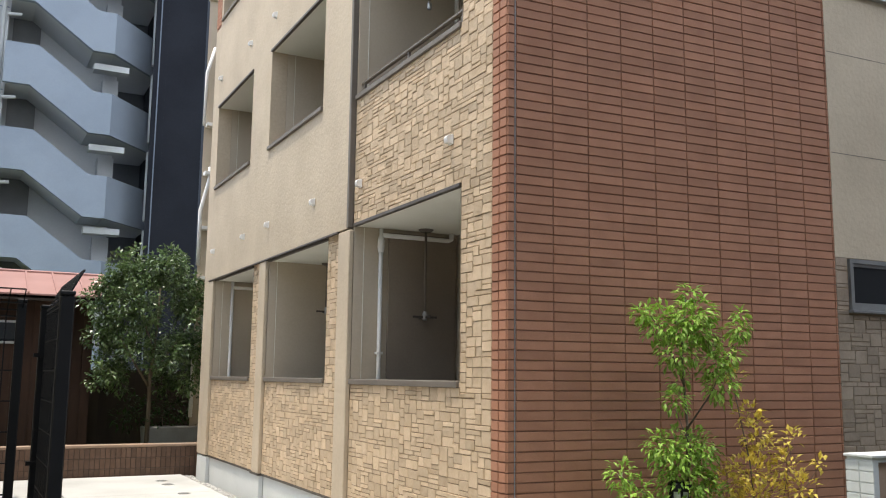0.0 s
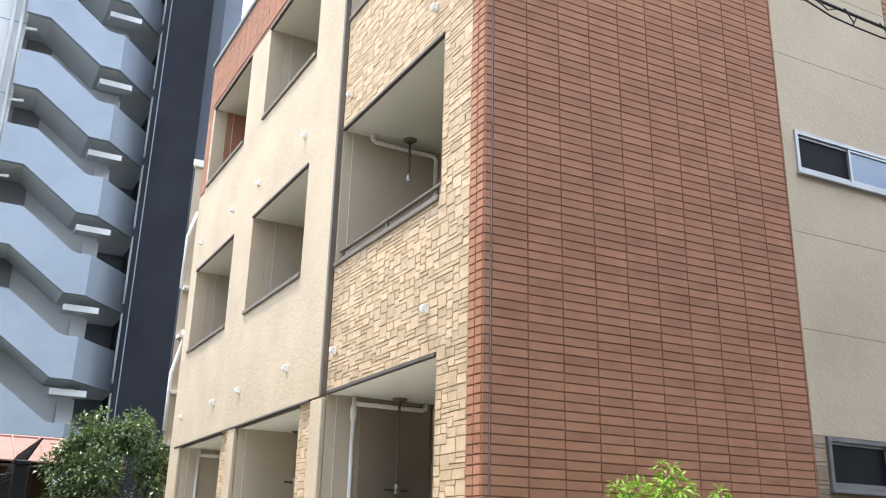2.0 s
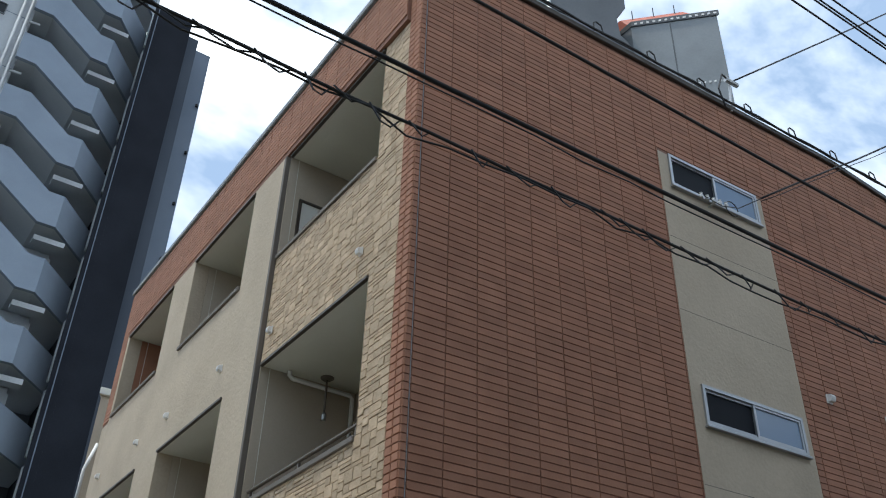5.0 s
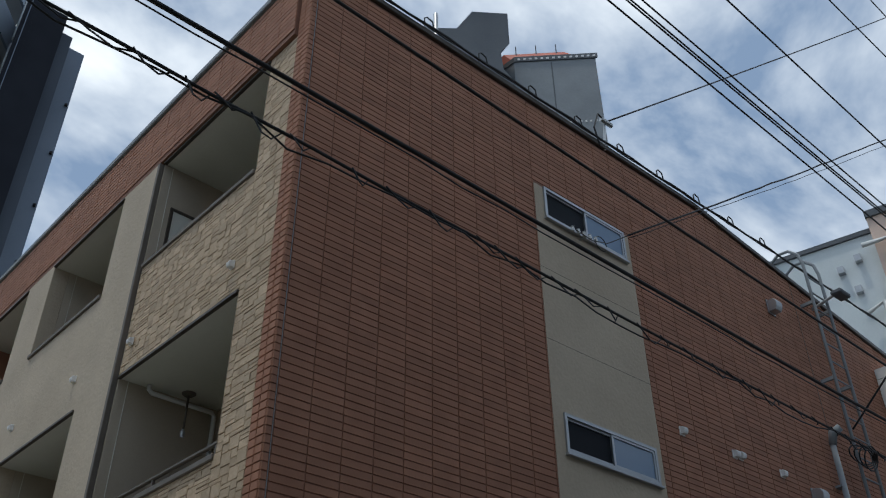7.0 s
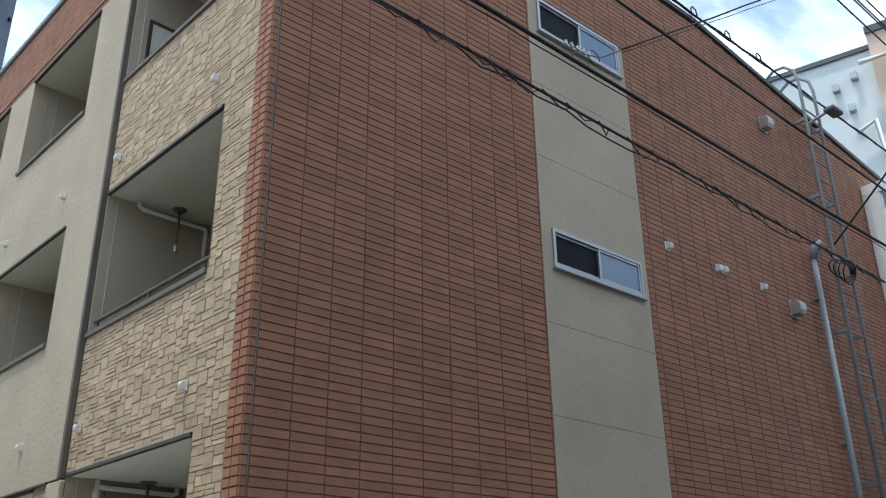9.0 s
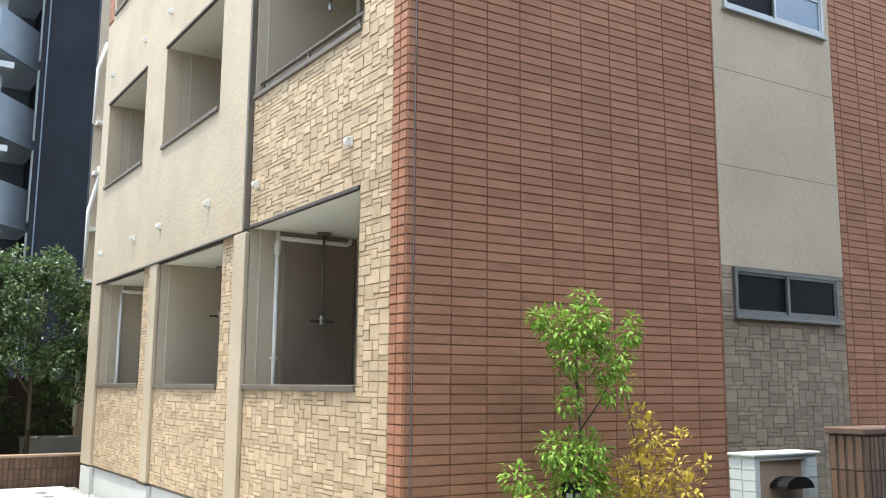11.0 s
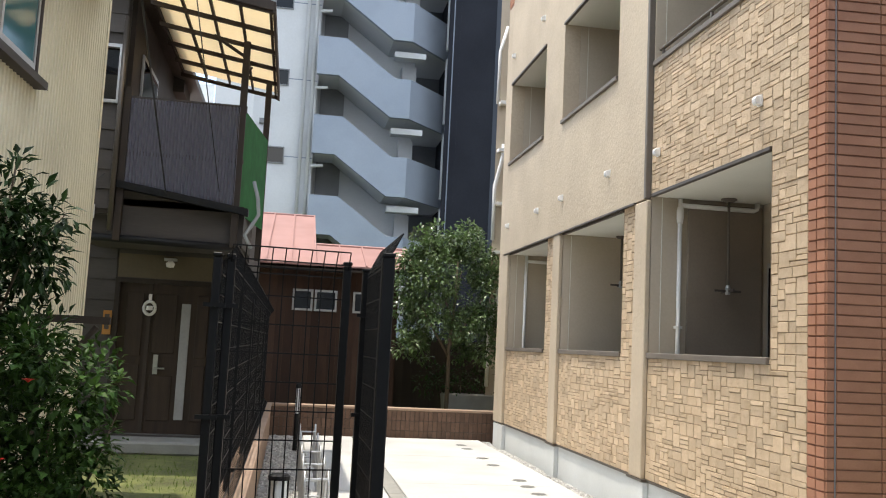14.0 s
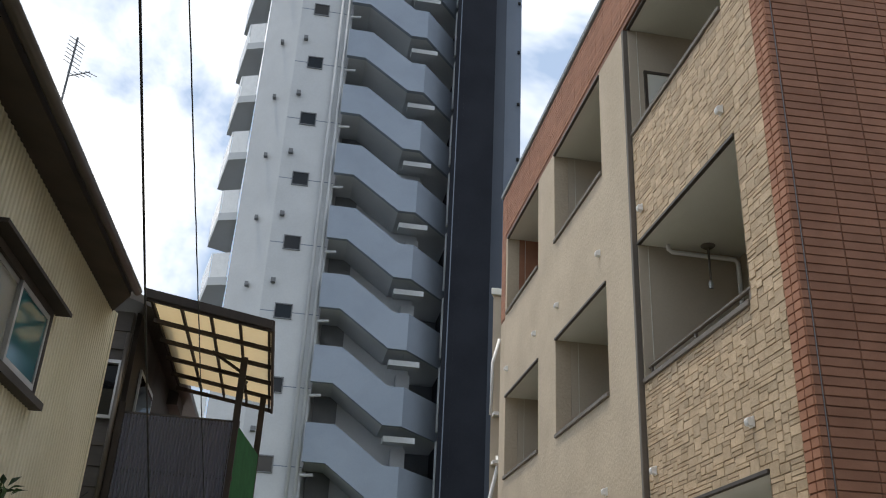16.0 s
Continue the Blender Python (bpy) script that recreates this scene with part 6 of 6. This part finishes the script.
plant("yellow_shrub", (1.46, -0.80, 0.10), "loose shrub with yellow variegated leaves", "shrub",
      [(1.46, -0.8, 0.10), (1.46, -0.8, 0.6), (1.42, -0.78, 1.1), (1.36, -0.74, 1.5), (1.34, -0.7, 1.72)],
      [[(1.46, -0.8, 0.5), (1.6, -0.9, 0.9), (1.66, -0.93, 1.25)], [(1.46, -0.8, 0.6), (1.75, -0.95, 0.95), (1.84, -1.0, 1.1)], [(1.46, -0.8, 0.4), (1.3, -0.72, 0.8), (1.28, -0.7, 1.05)]],
      [(1.42, -0.78, 1.42, 0.08), (1.46, -0.8, 1.3, 0.11), (1.50, -0.82, 1.18, 0.11), (1.36, -0.74, 1.68, 0.07, 0.7), (1.4, -0.76, 1.05, 0.14), (1.3, -0.7, 0.98, 0.12), (1.66, -0.93, 1.26, 0.07), (1.62, -0.9, 1.08, 0.10), (1.84, -1.0, 1.1, 0.05), (1.7, -0.95, 0.95, 0.10), (1.5, -0.8, 0.88, 0.18), (1.45, -0.8, 0.7, 0.22), (1.6, -0.85, 0.6, 0.2)],
      M_LEAF_YELLOW, 260, 0.056, 0.028, 12, -0.2, 0.008)
for bx_, by_, bz_, seed in ((-2.52, -0.55, 0.50, 21), (-2.25, -0.75, 0.42, 22), (-2.0, -1.0, 0.36, 23)):
    plant("low_shrub", (bx_, by_, 0.0), "small shrub with pale yellow-green leaf tips", "shrub", [(bx_, by_, 0.0), (bx_, by_, bz_ * 0.6), (bx_ + 0.01, by_, bz_)],
          [[(bx_, by_, bz_ * 0.4), (bx_ + 0.1, by_, bz_ * 0.8), (bx_ + 0.14, by_, bz_)], [(bx_, by_, bz_ * 0.4), (bx_ - 0.1, by_, bz_ * 0.8), (bx_ - 0.13, by_, bz_ * 0.97)]],
          [(bx_, by_, bz_, 0.055), (bx_ + 0.14, by_, bz_, 0.05), (bx_ - 0.13, by_, bz_ * 0.97, 0.05), (bx_ + 0.05, by_ + 0.05, bz_ * 0.8, 0.05)], M_LEAF_PALE, 300, 0.058, 0.026, seed, -0.5, 0.008)
plant("low_shrub", (-3.12, 0.55, GZ), "small shrub with pale yellow-green leaf tips", "shrub", [(-3.12, 0.55, GZ), (-3.12, 0.55, 0.2), (-3.12, 0.55, 0.35)], [[(-3.12, 0.55, 0.1), (-3.2, 0.6, 0.25), (-3.25, 0.6, 0.33)]],
      [(-3.12, 0.55, 0.38, 0.1), (-3.25, 0.6, 0.30, 0.08), (-3.02, 0.55, 0.3, 0.09)], M_LEAF_PALE, 110, 0.075, 0.026, 25, -0.4, 0.008)
# broad tree behind the low wall
r = random.Random(31)
cl = []
for k in range(105):
    a, h = r.uniform(0, 6.28), r.uniform(0, 1)
    rad = (1.0 if h < 0.8 else 0.75) * (0.4 + 0.6 * r.random() ** 0.5)
    cl.append((-0.48 + rad * 1.02 * math.cos(a), 10.95 + rad * 0.8 * math.sin(a), 1.55 + 2.2 * h - 0.2 * rad, r.uniform(0.14, 0.27)))
plant("garden_tree", (-0.5, 10.95, 0.05), "leafy dark green tree behind the low boundary wall", "tree",
      [(-0.5, 10.95, 0.05), (-0.49, 10.95, 0.9), (-0.5, 10.93, 1.6), (-0.42, 10.95, 2.4), (-0.4, 10.95, 3.3)],
      [[(-0.5, 10.94, 1.4), (-0.9, 10.8, 2.0), (-1.2, 10.7, 2.5)], [(-0.48, 10.94, 1.6), (0.0, 11.0, 2.3), (0.35, 11.0, 2.9)], [(-0.45, 10.94, 2.0), (-0.7, 11.2, 2.8), (-0.75, 11.3, 3.4)], [(-0.48, 10.94, 1.7), (-0.5, 10.5, 2.4), (-0.45, 10.3, 2.9)]],
      cl, M_LEAF, 104, 0.095, 0.058, 32, 0.25, 0.045)
cl = [(-0.9 + 0.11 * k, 11.15 + 0.1 * math.sin(k * 2.1), 0.85 + 0.28 * math.sin(k * 1.3) ** 2, 0.2) for k in range(15)]
plant("hedge_shrub", (-0.2, 11.2, 0.05), "dark leafy shrubs in the shade of the tree", "shrub", [(-0.2, 11.2, 0.05), (-0.2, 11.2, 0.5), (-0.2, 11.2, 0.9)], [[(-0.2, 11.2, 0.3), (0.2, 11.2, 0.7), (0.4, 11.2, 0.9)]], cl, M_LEAF_DARK, 45, 0.11, 0.04, 33, 0.1, 0.03)
# shrubs of the yard in front of the cream house
r = random.Random(41)
cl = []
for k in range(85):
    h = r.random()
    a = r.uniform(0, 6.28)
    rad = 0.47 * (1 - 0.3 * h) * r.random() ** 0.5
    cl.append((-4.93 + rad * math.cos(a), -0.35 + rad * math.sin(a), 0.4 + 1.85 * h, r.uniform(0.10, 0.2)))
cl += [(-4.62, -0.45, 2.2, 0.1), (-4.49, -0.5, 2.12, 0.08), (-4.77, -0.4, 2.38, 0.09)]
plant("tall_bush", (-4.89, -0.35, 0.05), "tall loose dark green bush before the cream house", "bush", [(-4.89, -0.35, 0.05), (-4.87, -0.35, 0.9), (-4.82, -0.38, 1.7), (-4.75, -0.4, 2.4)],
      [[(-4.87, -0.35, 1.0), (-5.07, -0.3, 1.5), (-5.22, -0.2, 1.9)], [(-4.85, -0.36, 1.4), (-4.67, -0.44, 1.9), (-4.47, -0.5, 2.14)]], cl, M_LEAF_DARK, 130, 0.085, 0.036, 42, 0.25, 0.02)
cl = []
for k in range(60):
    h, a = r.random(), r.uniform(0, 6.28)
    rad = 0.42 * (1 - 0.45 * h) * r.random() ** 0.5
    cl.append((-4.43 + rad * math.cos(a), -0.7 + rad * math.sin(a), 0.35 + 1.15 * h, r.uniform(0.10, 0.18)))
bush = plant("flowering_bush", (-4.42, -0.7, 0.05), "mid-green bush with a few red blooms", "bush", [(-4.42, -0.7, 0.05), (-4.42, -0.7, 0.6), (-4.40, -0.7, 1.2)],
             [[(-4.42, -0.7, 0.4), (-4.2, -0.7, 0.9), (-4.1, -0.7, 1.2)], [(-4.42, -0.7, 0.4), (-4.6, -0.7, 0.9), (-4.65, -0.7, 1.3)]], cl, M_LEAF_MID, 120, 0.062, 0.034, 43, 0.2, 0.02)
for x, yy, z in ((-4.40, -1.14, 1.34), (-4.50, -1.10, 1.0)):
    g = Geo()
    for k in range(6):
        a = k * 1.047
        leaf(g, Vector((x, yy, z)), Vector((math.cos(a), math.sin(a), 0.6)), Vector((0, 0, 1)), 0.035, 0.03)
    part("bloom", g, M_PETAL, bush, "red bloom")
pot = thing("flower_pot", (-4.79, 1.5, 0.05), "round pale flower pot on the mossy ground", "flower pot")
part("pot", Geo().lathe((-4.79, 1.5, 0.05), [(0.0, 0.0), (0.12, 0.0), (0.18, 0.16), (0.195, 0.17), (0.195, 0.2), (0.17, 0.2), (0.16, 0.17), (0.0, 0.165)], 18), M_CONC_BAND, pot, smooth=False)
g = Geo()
clump(g, (-4.79, 1.5, 0.3), 0.16, 120, random.Random(7), 0.1, 0.03, -0.3)
part("foliage", g, M_LEAF, pot)
g, r = Geo(), random.Random(51)
for _ in range(5200):
    x, yy = r.uniform(-6.0, -3.74), r.uniform(-1.5, 7.0)
    if r.random() < 0.25 + 0.5 * (math.sin(x * 3.1) * math.sin(yy * 2.3) > -0.2):
        h, a, w = r.uniform(0.015, 0.07), r.uniform(0, 6.28), 0.004
        dx, dy = math.cos(a) * w, math.sin(a) * w
        g.add([(x - dx, yy - dy, 0.048), (x + dx, yy + dy, 0.048), (x + r.uniform(-0.03, 0.03), yy + r.uniform(-0.03, 0.03), 0.05 + h)], [(0, 1, 2)])
solo("grass", g, M_GRASS, "short patchy grass on mossy soil", "grass", kind="stuff")
prop = thing("timber_prop", (-5.1, 2.4, 1.0), "dark timber brace carrying a bracket beside the cream wall", "brace")
part("arm", Geo().box(-5.32, -4.75, 2.36, 2.42, 1.62, 1.68), M_DARKWOOD, prop)
part("strut", Geo().tube([(-5.27, 2.39, 1.05), (-4.85, 2.39, 1.60)], 0.025, 6), M_DARKWOOD, prop)
part("post", Geo().box(-5.30, -5.24, 2.36, 2.42, 0.05, 1.61), M_DARKWOOD, prop)


# ---- stones ----
def lay_stones(wall, to, rects, rng, turn, mat, singles):
    rest, off, cache = Geo(), ORIGIN[wall.name], {}
    for i, (u0, u1, z0, z1) in enumerate(rects):
        d, gap = rng.choice((0.004, 0.005, 0.006, 0.007, 0.009)), 0.0022
        if i < singles:
            key = (round(u1 - u0, 2), round(z1 - z0, 2), round(d * 200))
            if key not in cache:
                cache[key] = piece_mesh("stone", u1 - u0 - 2 * gap, z1 - z0 - 2 * gap, d, 0.0028, mat, 0.0022, rng)
            s = new("stone", cache[key])
            s.parent = wall
            s.location = Vector(to((u0 + u1) / 2, 0.0, (z0 + z1) / 2)) - off
            s.rotation_euler = (0, 0, turn)
        else:
            block(rest, u0 + gap, u1 - gap, z0 + gap, z1 - gap, d, 0.0028, to, rng.uniform(-0.002, 0.002), 0.0022, rng)
    if rest.v:
        part("stone_field", rest, mat, wall, kind="stuff")


rng = random.Random(77)
lay_stones(stone_1, lf, ashlar(0.2, 2.88, 0.45, 8.75, OPEN1, rng), rng, -math.pi / 2, M_STONE, 300)
lay_stones(stone_2, lf, ashlar(3.18, 5.74, 0.45, 3.08, LOW[:1], rng), rng, -math.pi / 2, M_STONE, 150)
lay_stones(stone_3, lf, ashlar(6.02, 8.54, 0.45, 3.08, LOW[1:], rng), rng, -math.pi / 2, M_STONE, 0)
lay_stones(stone_r, rw, ashlar(3.14, 4.83, 0.45, 2.68, [(3.27, 4.74, 2.20, 2.69)], rng), rng, -THETA, M_STONE_DARK, 200)

# ---- bricks ----
PITCH, ROW = 0.305, 0.0686
brick_wall = part("brick_wall", Geo().box(0.05, LEN - 0.05, -0.215, -0.205, 0.5, 8.6, rw), M_BRICK_JOINT, apt, "orange brick face in stacked courses")
whole = piece_mesh("brick", PITCH - 0.007, ROW - 0.007, 0.008, 0.003, M_BRICK)
field = Geo()
rows = int((ROOF - 0.45) / ROW)
for j in range(rows):
    z0 = 0.455 + j * ROW
    z1 = z0 + ROW
    cols = [(0.0, 0.055)] + [(0.065 + PITCH * i, 0.065 + PITCH * (i + 1)) for i in range(46)]
    for i, (u0, u1) in enumerate(cols):
        u1 = min(u1, LEN)
        for a, b in (((u0, u1),) if z0 > 8.37 or u1 <= 3.14 or u0 >= 4.83 else ((u0, min(u1, 3.14)), (max(u0, 4.83), u1))):
            if b - a < 0.02:
                continue
            if 0 < i <= 9 and j < 33:
                s = new("brick", whole)
                s.parent = brick_wall
                s.location = Vector(rw((a + b) / 2, 0.0, (z0 + z1) / 2)) - ORIGIN[apt.name]
                s.rotation_euler = (0, 0, -THETA)
            else:
                g0 = 0.0 if i == 0 else 0.0035
                zt = min(z1, crest((a + b) / 2))
                if zt - z0 < 0.012:
                    continue
                block(field, a + g0, b - 0.0035, z0 + 0.0035, zt - 0.0035, 0.008, 0.003, rw, rng.uniform(-0.001, 0.001))
    block(field, 0.0, 0.093, z0 + 0.0035, z1 - 0.0035, 0.010, 0.003, lf)
    block(field, 0.100, 0.195, z0 + 0.0035, z1 - 0.0035, 0.010, 0.003, lf)
    if z0 > 7.21:
        y = 0.2 if z0 > 8.76 else 8.805
        k = 0
        while y < END - 0.02:
            y1 = min(y + PITCH, END)
            block(field, y + 0.0035, y1 - 0.0035, z0 + 0.0035, z1 - 0.0035, 0.055, 0.002, lf)
            y = y1
part("brick_field", field, M_BRICK, brick_wall, kind="stuff")
